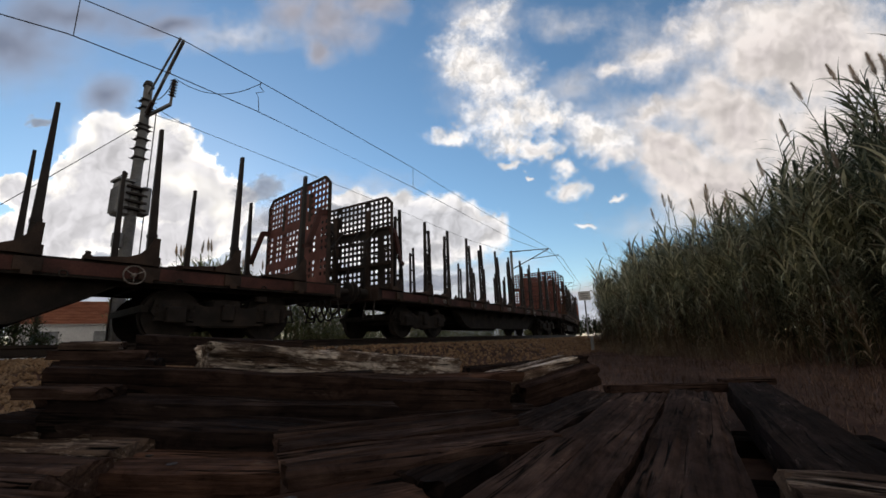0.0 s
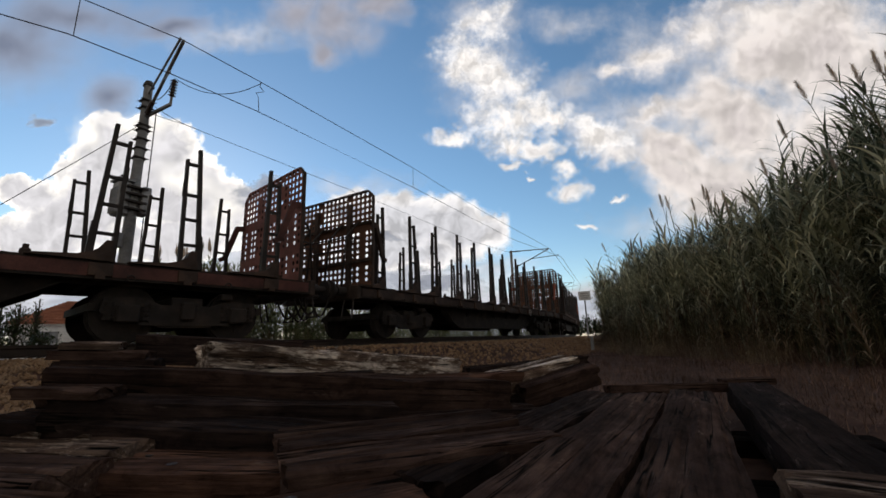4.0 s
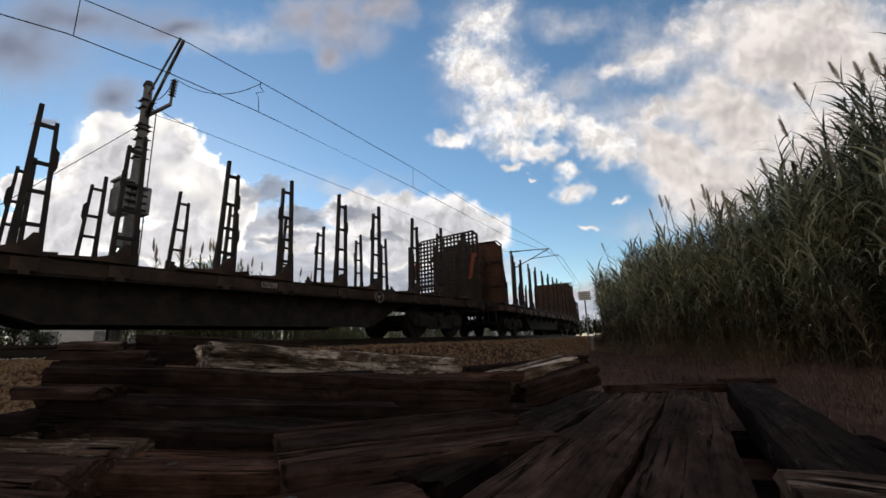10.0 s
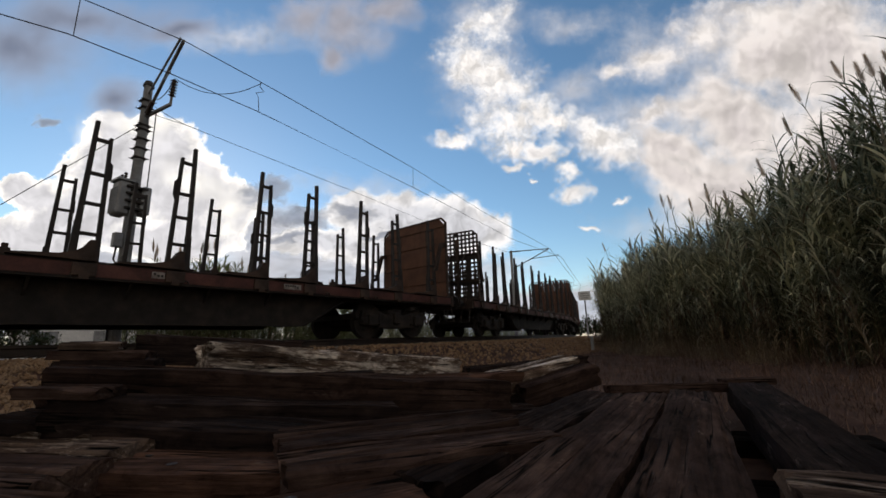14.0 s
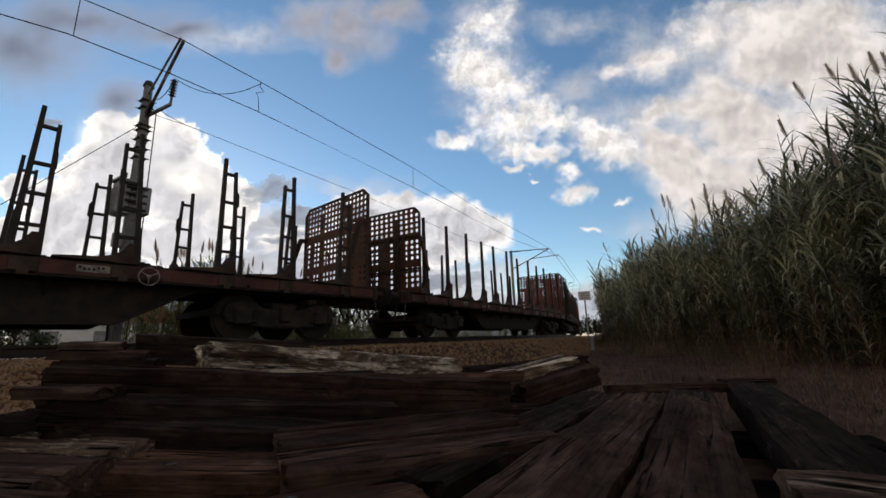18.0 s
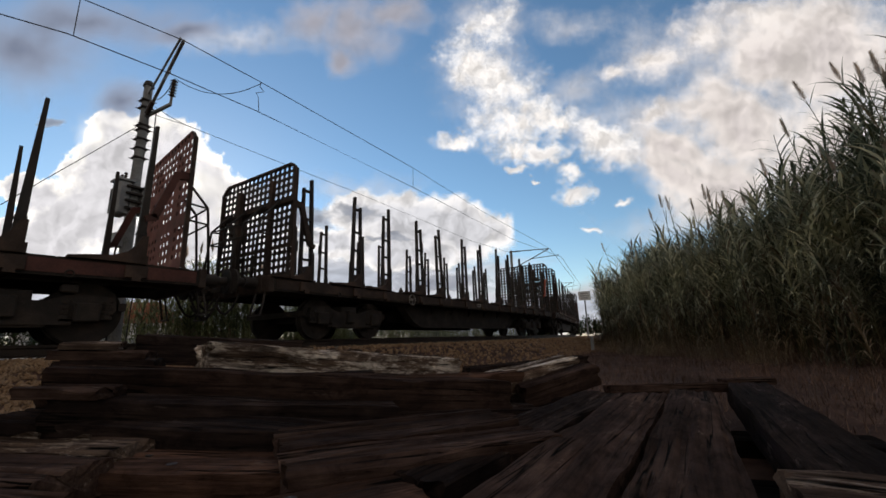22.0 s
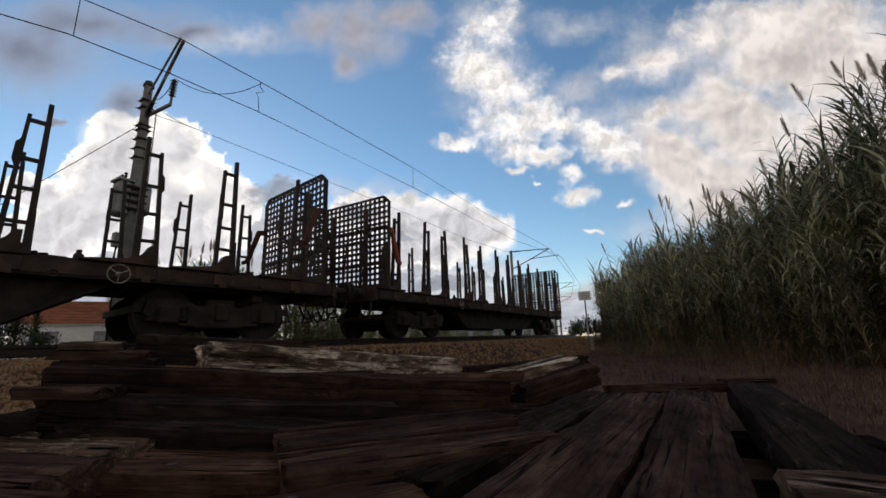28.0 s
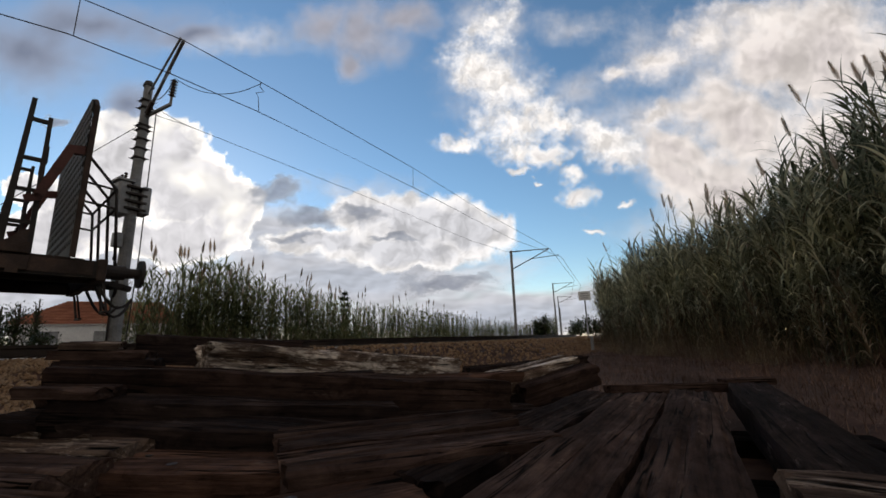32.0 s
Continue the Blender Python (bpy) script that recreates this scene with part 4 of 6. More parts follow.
def near_mast():
    """The tall mast behind the track, seen against the bright cloud, with its transformer."""
    X, Y = -11.2, 3.85
    mast = empty("overhead_line_mast", pose(X, Y, -0.3))
    tagged(mast, "tall tapering grey mast with a transformer, brackets and cables", "mast", "masts along the track")
    bm = bmesh.new()
    rod(bm, (0, 0, 0), (0, 0, 6.75), 0.145, 12, 0.095)
    part("pole", bm, POLE, mast)
    bm = bmesh.new()
    rod(bm, (0, 0, 6.72), (0, 0, 6.86), 0.13, 10, 0.08)
    part("pole_cap", bm, STEEL_DARK, mast)
    for z in (4.75, 5.0, 5.25, 5.5, 5.62, 6.1, 6.3):
        bm = bmesh.new()
        box(bm, 0, 0, z, 0.26, 0.26, 0.045, 0.01)
        for s in (-1, 1):
            rod(bm, (s * 0.12, -0.17, z), (s * 0.12, 0.17, z), 0.012, 6)
        part("clamp_band", bm, STEEL_DARK, mast)
    bm = bmesh.new()
    box(bm, -0.06, -0.22, 3.66, 0.42, 0.26, 0.82, 0.04)
    box(bm, -0.06, -0.22, 4.1, 0.48, 0.34, 0.05)
    t = part("transformer", bm, GALV, mast, "grey finned pole transformer")
    for k in range(5):
        part("cooling_fin", box(bmesh.new(), -0.22 + k * 0.08, -0.22, 3.6, 0.02, 0.33, 0.6), GALV, t)
    for x in (-0.15, 0.05):
        part("bushing", insulator(bmesh.new(), (x, -0.22, 4.12), (x, -0.22, 4.3), 0.045, 3), PORCELAIN, t)
    bm = box(bmesh.new(), 0.02, 0.21, 3.68, 0.34, 0.2, 0.7, 0.03)
    part("switch_cabinet", bm, GALV, mast)
    for z in (3.42, 3.6, 3.78, 3.95):
        part("steel_strap", box(bmesh.new(), 0.05, 0, z, 0.36, 0.42, 0.045), STEEL_DARK, mast)
    bm = box(bmesh.new(), 0.02, -0.2, 2.66, 0.18, 0.18, 0.34, 0.02)
    part("junction_box", bm, GALV, mast)
    bm = tube_path(bmesh.new(), [(0.02, -0.2, 2.5), (0.02, -0.22, 2.2), (0.05, -0.16, 2.1), (0.06, -0.15, 0.2)], 0.02)
    part("conduit", bm, STEEL_DARK, mast)
    bm = tube_path(bmesh.new(), [(0.1, 0.2, 6.1), (0.1, 0.22, 4.0), (0.1, 0.24, 2.4), (0.1, 0.2, 0.3)], 0.013)
    part("down_cable", bm, WIRE, mast)
    # swivelling cantilever over the track
    bm = bmesh.new()
    tube_path(bm, [(0.05, 0.0, 5.85), (2.8, -0.47, 6.45)], 0.035, 8)
    tube_path(bm, [(0.05, 0.0, 6.5), (2.72, -0.5, 6.52)], 0.024, 8)
    part("cantilever", bm, GALV, mast)
    bm = bmesh.new()
    insulator(bm, (0.2, -0.03, 5.88), (0.7, -0.12, 5.99), 0.06, 7)
    part("cantilever_insulator", bm, PORCELAIN, mast)
    bm = tube_path(bmesh.new(), [(1.5, -0.24, 6.17), (2.8, -0.65, 5.62), (2.8, -0.65, 5.58)], 0.02)
    part("steady_arm", bm, GALV, mast)
    bm = bmesh.new()
    beam(bm, (0.08, 0.02, 5.88), (1.2, 0.06, 5.82), 0.06, 0.06)
    beam(bm, (1.2, 0.06, 5.8), (1.24, 0.05, 6.02), 0.05, 0.05)
    part("bracket_arm", bm, GALV, mast)
    bm = insulator(bmesh.new(), (1.24, 0.05, 6.0), (1.34, 0.03, 6.4), 0.085, 6)
    part("post_insulator", bm, PORCELAIN, mast)
    bm = tube_path(bmesh.new(), sag((1.34, 0.03, 6.42), (0.3, 0.1, 6.3), 0.12, 6), 0.011)
    part("jumper", bm, WIRE, mast)
    return mast


def far_mast(x, y, h, turn, arms=True, scale=1.0):
    mast = empty("overhead_line_mast", pose(x, y, -0.35, 0, 0, turn))
    tagged(mast, "grey steel line mast with a cantilever arm over the track", "mast", "masts along the track")
    bm = bmesh.new()
    for s in (-0.07, 0.07):
        box(bm, 0, s, (h + 0.35) / 2, 0.16, 0.025, h + 0.35)
    box(bm, 0, 0, (h + 0.35) / 2, 0.02, 0.14, h + 0.35)
    part("pole", bm, GALV, mast)
    if arms:
        top = h + 0.3
        part("top_tube", tube_path(bmesh.new(), [(0, 0, top - 0.02), (2.55, 0, top - 0.02)], 0.035), GALV, mast)
        part("diagonal_tube", tube_path(bmesh.new(), [(0, 0, top - 1.25), (2.5, 0, top - 0.05)], 0.035), GALV, mast)
        part("registration_tube", tube_path(bmesh.new(), [(1.25, 0, top - 0.62), (3.15, 0, top - 0.5)], 0.025), GALV, mast)
        part("insulator", insulator(bmesh.new(), (0.15, 0, top - 0.02), (0.6, 0, top - 0.02), 0.06), PORCELAIN, mast)
        part("insulator", insulator(bmesh.new(), (0.2, 0, top - 1.15), (0.6, 0, top - 0.96), 0.06), PORCELAIN, mast)
    return mast


near_mast()
far_mast(-10.9, 25.8, 5.75, 16)
far_mast(-17.4, 54.8, 7.0, 16)
far_mast(-23.7, 77.0, 7.3, 22)
far_mast(-18.2, 57.5, 4.5, 16, False)
far_mast(-22.6, 74.0, 5.0, 30, False)


def wire(name, label, pts, r):
    return tagged(part(name, tube_path(bmesh.new(), pts, r), WIRE), label, "wire", "wires of the overhead line")


MESS = [(-8.4, -30.0, 5.6), (-8.4, -8.0, 5.62), (-8.4, 1.777, 5.889), (-8.4, 3.377, 6.149), (-8.4, 5.182, 6.171), (-8.4, 11.272, 6.1), (-8.42, 17.14, 5.81), (-8.46, 26.7, 5.72)]
CONT = [(-8.4, -30.0, 4.55), (-8.4, -6.0, 4.6), (-8.4, 0.88, 4.926), (-8.4, 1.65, 5.113), (-8.4, 3.2, 5.271), (-8.4, 5.106, 5.368), (-8.4, 11.358, 5.336), (-8.3, 20.05, 5.05), (-7.8, 26.9, 5.08)]
FEED = [(-11.2, 3.9, 5.72), (-11.2, 4.82, 5.79), (-11.2, 11.55, 5.757), (-11.2, 20.43, 5.55), (-10.9, 25.8, 5.6)]
wire("messenger_wire", "dark upper carrying wire strung between the masts", MESS, 0.0095)
wire("contact_wire", "dark lower contact wire hung above the rails", CONT, 0.0095)
wire("feeder_wire", "thin dark feeder wire along the line of masts", FEED, 0.0075)
wire("messenger_wire", "far carrying wire between the distant masts", [(-8.46, 26.7, 5.72), (-14.2, 53.8, 7.0), (-20.8, 75.8, 7.2)], 0.016)
wire("contact_wire", "far contact wire between the distant masts", [(-7.8, 26.9, 5.08), (-13.5, 54.0, 6.3), (-20.0, 76.2, 6.5)], 0.016)
wire("stay_wire", "taut stay wire running from the mast to the ground", [(-11.2, 3.7, 5.22), (-11.2, 1.73, 2.69), (-11.2, -0.6, -0.3)], 0.009)
wire("jumper_cable", "slack jumper cable looping from mast to wire", sag((-9.86, 3.88, 6.14), (-8.4, 5.18, 6.17), 0.36, 12), 0.009)
wire("jumper_cable", "slack cable from the mast down to the feeder", sag((-11.15, 3.95, 5.95), (-11.2, 5.0, 5.79), 0.05, 6), 0.009)
for y, zt, zb in ((1.72, 5.87, 5.12), (5.15, 6.16, 5.37), (11.3, 6.1, 5.34)):
    d = wire("dropper", "short dropper between carrying and contact wire", [(-8.4, y, zt), (-8.4, y - 0.02, zt - 0.12), (-8.4, y + 0.1, zt - 0.2), (-8.4, y - 0.1, zt - 0.33), (-8.4, y - 0.04, zt - 0.42), (-8.4, y, zb)] if y == 5.15 else [(-8.4, y, zt), (-8.4, y, (zt + zb) / 2), (-8.4, y, zb)], 0.008)

# warning board beside the line
board = empty("trackside_board", pose(-7.1, 29.1, -0.4, 0, 0, 14))
tagged(board, "pale grey rectangular board on a thin post beside the track", "sign")
part("post", rod(bmesh.new(), (0, 0, 0), (0, 0, 2.75), 0.05, 8), GALV, board)
panel = part("panel", box(bmesh.new(), 0, -0.06, 2.98, 0.8, 0.03, 0.62, 0.01), WHITE_PAINT, board)
for z, wide in ((3.14, 0.5), (2.98, 0.62), (2.83, 0.4)):
    part("lettering_bar", box(bmesh.new(), 0, -0.079, z, wide, 0.006, 0.05), GALV, panel)
marker = tagged(part("marker_post", box(bmesh.new(), -2.77, 11.68, -0.3, 0.07, 0.07, 0.36, 0.01), POLE), "short grey marker post standing in the dead grass", "post")
# concrete ties of the track
tie = prism(bmesh.new(), [(-0.14, 0), (0.14, 0), (0.11, 0.2), (-0.11, 0.2)], -1.3, 1.3)
TIE_MESH = mesh_of(tie, "track_tie", CONCRETE)
track_bed = tagged(empty("track_ties"), "row of grey concrete ties half sunk in ballast", "ties", kind="structure")
for i in range(90):
    p, h = on_track(-6 + i * 0.6, 0, -0.405)
    share("track_tie", TIE_MESH, track_bed, pose(p.x, p.y, p.z, 0, 0, h))
# ---------------------------------------------------------------- the pile of old sleepers
SLEEPERS = []


def old_sleeper(p0, p1, w0, w1, thick, mat, label, roll=0.0, seed=0, rough=1.0):
    """A worn timber: p0, p1 are the middles of its top's ends. Split, furrowed and with broken edges."""
    p0, p1 = Vector(p0), Vector(p1)
    d = p1 - p0
    L = d.length
    x = d.normalized()
    y = Vector((0, 0, 1)).cross(x).normalized()
    z = x.cross(y)
    rot = Matrix((x, y, z)).transposed().to_4x4()
    m = Matrix.Translation((p0 + p1) / 2) @ rot @ Matrix.Rotation(radians(roll), 4, "X")
    nu, nv, nw = max(24, int(L * 26)), 18, 7
    bm = bmesh.new()
    ring_uv = [(-1 + 2 * i / nv, 0.0) for i in range(nv + 1)] + [(1, -(i + 1) / nw) for i in range(nw)] + [(1 - 2 * (i + 1) / nv, -1.0) for i in range(nv)] + [(-1, -1 + (i + 1) / nw) for i in range(nw - 1)]
    rings = []
    for i in range(nu + 1):
        u = i / nu
        px_ = (u - 0.5) * L
        w = (w0 + (w1 - w0) * u) / 2
        ring = []
        for a, b in ring_uv:
            ya, zb = a * w, b * thick
            k = (px_ * 1.1, ya * 9 + seed * 7.3, zb * 9)
            furrow = noise.noise((px_ * 0.9, ya * 38 + seed * 3.1, zb * 30))
            broad = noise.noise((px_ * 2.1 + seed, ya * 5, zb * 5))
            split = noise.noise((px_ * 0.35 + seed * 2, ya * 16 + 0.4 * noise.noise((px_ * 2, seed, 0)), 4.7))
            deep = max(0.0, 0.16 - abs(split)) / 0.16
            off = rough * (0.009 * furrow + 0.012 * broad - 0.014 * deep * (1 if b > -0.02 else 0.4))
            edge = max(0, abs(a) - 0.8) / 0.2
            if b > -0.3:
                off -= edge * edge * (0.004 + rough * 0.024 * max(0, noise.noise((px_ * 5, seed, a))))
            yy = ya + (rough * 0.014 * noise.noise((px_ * 3, seed * 5, zb * 8)) if abs(a) > 0.95 else 0)
            ex = rough * (0.03 * noise.noise((ya * 22, zb * 22, seed)) * (1 if i in (0, nu) else 0.3 if i in (1, nu - 1) else 0))
            ring.append(bm.verts.new((px_ + ex, yy, zb + off if b > -0.98 else zb)))
        rings.append(ring)
    n = len(ring_uv)
    fs = []
    for r0, r1 in zip(rings, rings[1:]):
        for j in range(n):
            fs.append(bm.faces.new((r0[j], r0[(j + 1) % n], r1[(j + 1) % n], r1[j])))
    for r, s in ((rings[0], 1), (rings[-1], -1)):
        c = bm.verts.new(sum((v.co for v in r), Vector()) / n)
        for j in range(n):
            fs.append(bm.faces.new((r[j], r[(j + 1) % n], c) if s < 0 else (r[(j + 1) % n], r[j], c)))
    bmesh.ops.recalc_face_normals(bm, faces=fs)
    ob = part("old_sleeper", bm, mat, smooth=True)
    ob.data.set_sharp_from_angle(angle=radians(32))
    ob.matrix_basis = m
    tagged(ob, label, "sleeper", "sleepers of the pile")
    SLEEPERS.append(ob)
    return ob


BR = "weathered brown wooden sleeper, split along its grain, in the pile"
BK = "blackened tarry wooden sleeper with deep furrows, coloured shade-black low in the pile"
GR = "grey bleached wooden sleeper with a frayed top, in the pile"
RD = "reddish brown wooden sleeper with old bolt holes in the pile"
# nearest pair under the eye, running away from it
old_sleeper((-0.385, 0.42, -0.45), (-0.42, 2.82, -0.45), 0.3, 0.28, 0.15, WOOD, BR, 0, 1)
old_sleeper((-0.07, 0.42, -0.45), (-0.165, 3.08, -0.45), 0.26, 0.235, 0.15, WOOD, BR, 0, 2)
old_sleeper((0.275, 1.45, -0.46), (0.14, 3.82, -0.46), 0.25, 0.25, 0.15, WOOD_TAR, BK, 0, 3, 0.6)
old_sleeper((0.1, 1.21, -0.425), (1.9, 1.42, -0.44), 0.27, 0.27, 0.14, WOOD_GREY, GR, 0, 4)
old_sleeper((-0.78, 1.0, -0.47), (-0.66, 2.9, -0.46), 0.27, 0.22, 0.15, WOOD_TAR, BK, 3, 5)
old_sleeper((-1.34, 0.985, -0.42), (-0.85, 1.765, -0.43), 0.34, 0.3, 0.11, WOOD, BR, 0, 6)
# reddish planks lower down
old_sleeper((-2.15, 0.84, -0.475), (-0.95, 1.52, -0.5), 0.26, 0.26, 0.13, WOOD_RED, RD, 0, 7, 0.7)
old_sleeper((-2.0, 0.58, -0.47), (-0.8, 1.26, -0.5), 0.27, 0.27, 0.13, WOOD_RED, RD, 0, 8, 0.7)
old_sleeper((-1.2, 0.05, -0.465), (-0.74, 0.95, -0.47), 0.28, 0.27, 0.13, WOOD_RED, RD, 0, 9, 0.7)
old_sleeper((-0.88, 0.0, -0.475), (-0.5, 0.86, -0.48), 0.24, 0.2, 0.13, WOOD_RED, RD, 0, 10, 0.7)
# planks at the near left
old_sleeper((-3.6, 0.0, -0.42), (-1.82, 0.735, -0.435), 0.25, 0.25, 0.11, WOOD_GREY, GR, 0, 11)
old_sleeper((-3.4, -0.21, -0.425), (-1.66, 0.52, -0.445), 0.25, 0.25, 0.1, WOOD, BR, 0, 12)
old_sleeper((-3.2, -0.44, -0.425), (-1.38, 0.33, -0.45), 0.26, 0.26, 0.15, WOOD, BR, 0, 13)
# stacked courses behind
old_sleeper((-2.6, 0.56, -0.35), (-1.3, 1.24, -0.43), 0.24, 0.26, 0.15, WOOD_TAR, BK, 0, 14)
old_sleeper((-2.35, 0.66, -0.275), (-1.42, 1.72, -0.41), 0.25, 0.25, 0.13, WOOD_TAR, BK, 0, 15)
old_sleeper((-2.4, 0.57, -0.236), (-2.16, 0.77, -0.252), 0.2, 0.19, 0.045, WOOD, BR, 0, 48)
old_sleeper((-2.58, 0.7, -0.165), (-1.16, 2.47, -0.355), 0.28, 0.25, 0.17, WOOD, BR, 0, 16, 1.3)
old_sleeper((-1.62, 2.08, -0.315), (-1.12, 2.62, -0.315), 0.2, 0.2, 0.06, WOOD_RED, RD, 0, 17)
old_sleeper((-2.58, 1.35, -0.078), (-2.12, 3.4, -0.27), 0.27, 0.26, 0.17, WOOD_PALE, "bleached whitish sleeper with flaking bark along its top", 0, 18, 1.4)
old_sleeper((-3.12, 0.85, -0.05), (-2.98, 1.08, -0.06), 0.2, 0.2, 0.04, WOOD_GREY, GR, 0, 19)
old_sleeper((-3.14, 0.83, -0.095), (-2.88, 1.2, -0.115), 0.25, 0.25, 0.05, WOOD, BR, 0, 49)
old_sleeper((-3.12, 0.86, -0.15), (-2.84, 1.24, -0.17), 0.27, 0.26, 0.09, WOOD_TAR, BK, 0, 50)
old_sleeper((-3.4, 1.35, 0.0), (-2.75, 2.2, -0.08), 0.27, 0.27, 0.2, WOOD_TAR, BK, 0, 20)
old_sleeper((-1.4, 2.8, -0.36), (-0.98, 3.35, -0.26), 0.25, 0.24, 0.13, WOOD_PALE, "bleached splintered sleeper tilted on the others", 6, 21, 1.4)
old_sleeper((-1.2, 2.8, -0.43), (-0.8, 3.2, -0.3), 0.22, 0.2, 0.14, WOOD, BR, 4, 22)
old_sleeper((-1.75, 3.05, -0.33), (-1.0, 3.75, -0.27), 0.3, 0.26, 0.06, WOOD_TAR, BK, 0, 23)
old_sleeper((-1.3, 2.9, -0.5), (-0.3, 3.25, -0.5), 0.26, 0.26, 0.14, WOOD_TAR, BK, 0, 24)
# planks beside and behind, added on the edges of the pile
old_sleeper((-1.097, 0.828, -0.435), (-0.607, 1.608, -0.445), 0.25, 0.24, 0.1, WOOD, BR, 0, 44)
old_sleeper((-3.0, -0.68, -0.43), (-1.12, 0.1, -0.455), 0.26, 0.26, 0.14, WOOD, BR, 0, 45)
old_sleeper((-0.68, 3.14, -0.445), (0.0, 3.56, -0.445), 0.13, 0.12, 0.06, WOOD, BR, 0, 46, 0.6)
old_sleeper((0.0, 3.68, -0.435), (0.3, 3.92, -0.435), 0.1, 0.1, 0.05, WOOD, BR, 0, 47, 0.6)
# the courses underneath that carry the rest; the lowest have shade painted in as black
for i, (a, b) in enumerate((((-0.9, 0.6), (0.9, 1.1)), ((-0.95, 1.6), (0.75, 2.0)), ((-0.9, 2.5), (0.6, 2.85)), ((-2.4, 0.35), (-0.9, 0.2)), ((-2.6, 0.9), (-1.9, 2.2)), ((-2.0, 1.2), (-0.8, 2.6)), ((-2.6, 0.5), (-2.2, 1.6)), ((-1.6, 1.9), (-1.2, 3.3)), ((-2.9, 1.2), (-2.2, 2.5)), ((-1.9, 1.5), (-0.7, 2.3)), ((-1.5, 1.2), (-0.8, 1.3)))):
    old_sleeper((*a, -0.62), (*b, -0.62), 0.25, 0.25, 0.2, WOOD_SHADE, BK, 0, 30 + i, 0.6)
old_sleeper((-2.2, 1.15, -0.4), (-1.02, 2.62, -0.52), 0.27, 0.27, 0.2, WOOD_TAR, BK, 0, 40, 0.8)
old_sleeper((-1.95, 1.1, -0.44), (-0.98, 2.3, -0.53), 0.26, 0.26, 0.16, WOOD, BR, 0, 43, 0.8)
old_sleeper((-3.1, 1.0, -0.42), (-1.9, 2.5, -0.44), 0.26, 0.26, 0.18, WOOD_TAR, BK, 0, 41, 0.6)
old_sleeper((-2.65, 3.25, -0.435), (-1.6, 3.1, -0.435), 0.26, 0.26, 0.3, WOOD_TAR, BK, 0, 51, 0.6)
old_sleeper((-3.2, 1.1, -0.25), (-2.1, 2.3, -0.305), 0.26, 0.26, 0.16, WOOD_TAR, BK, 0, 42, 0.6)
# raised splinters on the bleached sleepers
for ob in [o for o in SLEEPERS if o.data.materials[0] == WOOD_PALE or o.data.materials[0] == WOOD_GREY]:
    rng = random.Random(len(ob.data.vertices))
    half = max(v.co.x for v in ob.data.vertices) * 0.86
    for k in range(11 if half > 0.6 else 0):
        L, x, y = rng.uniform(0.06, 0.2), rng.uniform(-half, half), rng.uniform(-0.09, 0.09)
        bm = bmesh.new()
        tilt = rng.uniform(0.0, 0.03)
        prism(bm, [(-L / 2, -0.02), (L / 2, -0.02), (L / 2, 0.002 + tilt), (L * 0.1, 0.01 + tilt * 0.6), (-L / 2, 0.001)], -rng.uniform(0.004, 0.01), rng.uniform(0.004, 0.009), "y")
        part("splinter", bm, WOOD_PALE, ob).matrix_basis = Matrix.Translation((x, y, 0.0)) @ Matrix.Rotation(rng.uniform(-0.08, 0.08), 4, "Z")
# flush dark steel discs, each on its sleeper, stand for the shade in empty boltholes
BOLTHOLE_MESH = mesh_of(rod(bmesh.new(), (0, 0, -0.05), (0, 0, 0.003), 0.017, 12), "bolthole", STEEL_DARK)
for ob in SLEEPERS[6:10]:
    half = max(v.co.x for v in ob.data.vertices)
    for sx in (-1, 1):
        for dx, dy in ((0.3, 0.06), (0.46, -0.05)):
            share("bolthole", BOLTHOLE_MESH, ob, Matrix.Translation((sx * (half - dx), dy, -0.002)))
# ---------------------------------------------------------------- reeds, grass, trees
def quads(name, chunks, mat, parent=None, smooth=True):
    """One mesh out of (verts, faces) arrays."""
    vs, fs, base = [], [], 0
    for v, f in chunks:
        vs.append(v)
        fs.append(f + base)
        base += len(v)
    v, f = np.concatenate(vs), np.concatenate(fs)
    me = bpy.data.meshes.new(name)
    me.vertices.add(len(v))
    me.vertices.foreach_set("co", v.astype(np.float32).ravel())
    me.loops.add(f.size)
    me.loops.foreach_set("vertex_index", f.astype(np.int32).ravel())
    me.polygons.add(len(f))
    me.polygons.foreach_set("loop_start", np.arange(0, f.size, 4, dtype=np.int32))
    if smooth:
        me.polygons.foreach_set("use_smooth", np.ones(len(f), dtype=bool))
    me.update()
    me.validate()
    me.materials.append(mat)
    ob = new(name, me)
    ob.parent = parent
    return ob


def blade(rng, base, az, rise, length, width, droop, n=5):
    """An arching strip from base: leaves at 'rise' degrees and bends down by 'droop' degrees along its length."""
    p = np.array(base, float)
    side = np.array((-math.sin(az), math.cos(az), 0.0))
    out = np.array((math.cos(az), math.sin(az), 0.0))
    v = []
    a = rise
    for i in range(n + 1):
        u = i / n
        w = width * (0.45 + 1.1 * u if u < 0.35 else 0.84 * (1 - (u - 0.35) / 0.65) + 0.02) * 0.5
        v += [p - side * w, p + side * w]
        r = radians(a)
        p = p + (out * math.cos(r) + np.array((0, 0, 1.0)) * math.sin(r)) * length / n
        a -= droop / n * (0.5 + u)
    v = np.array(v)
    f = np.array([(2 * i, 2 * i + 1, 2 * i + 3, 2 * i + 2) for i in range(n)])
    return v, f


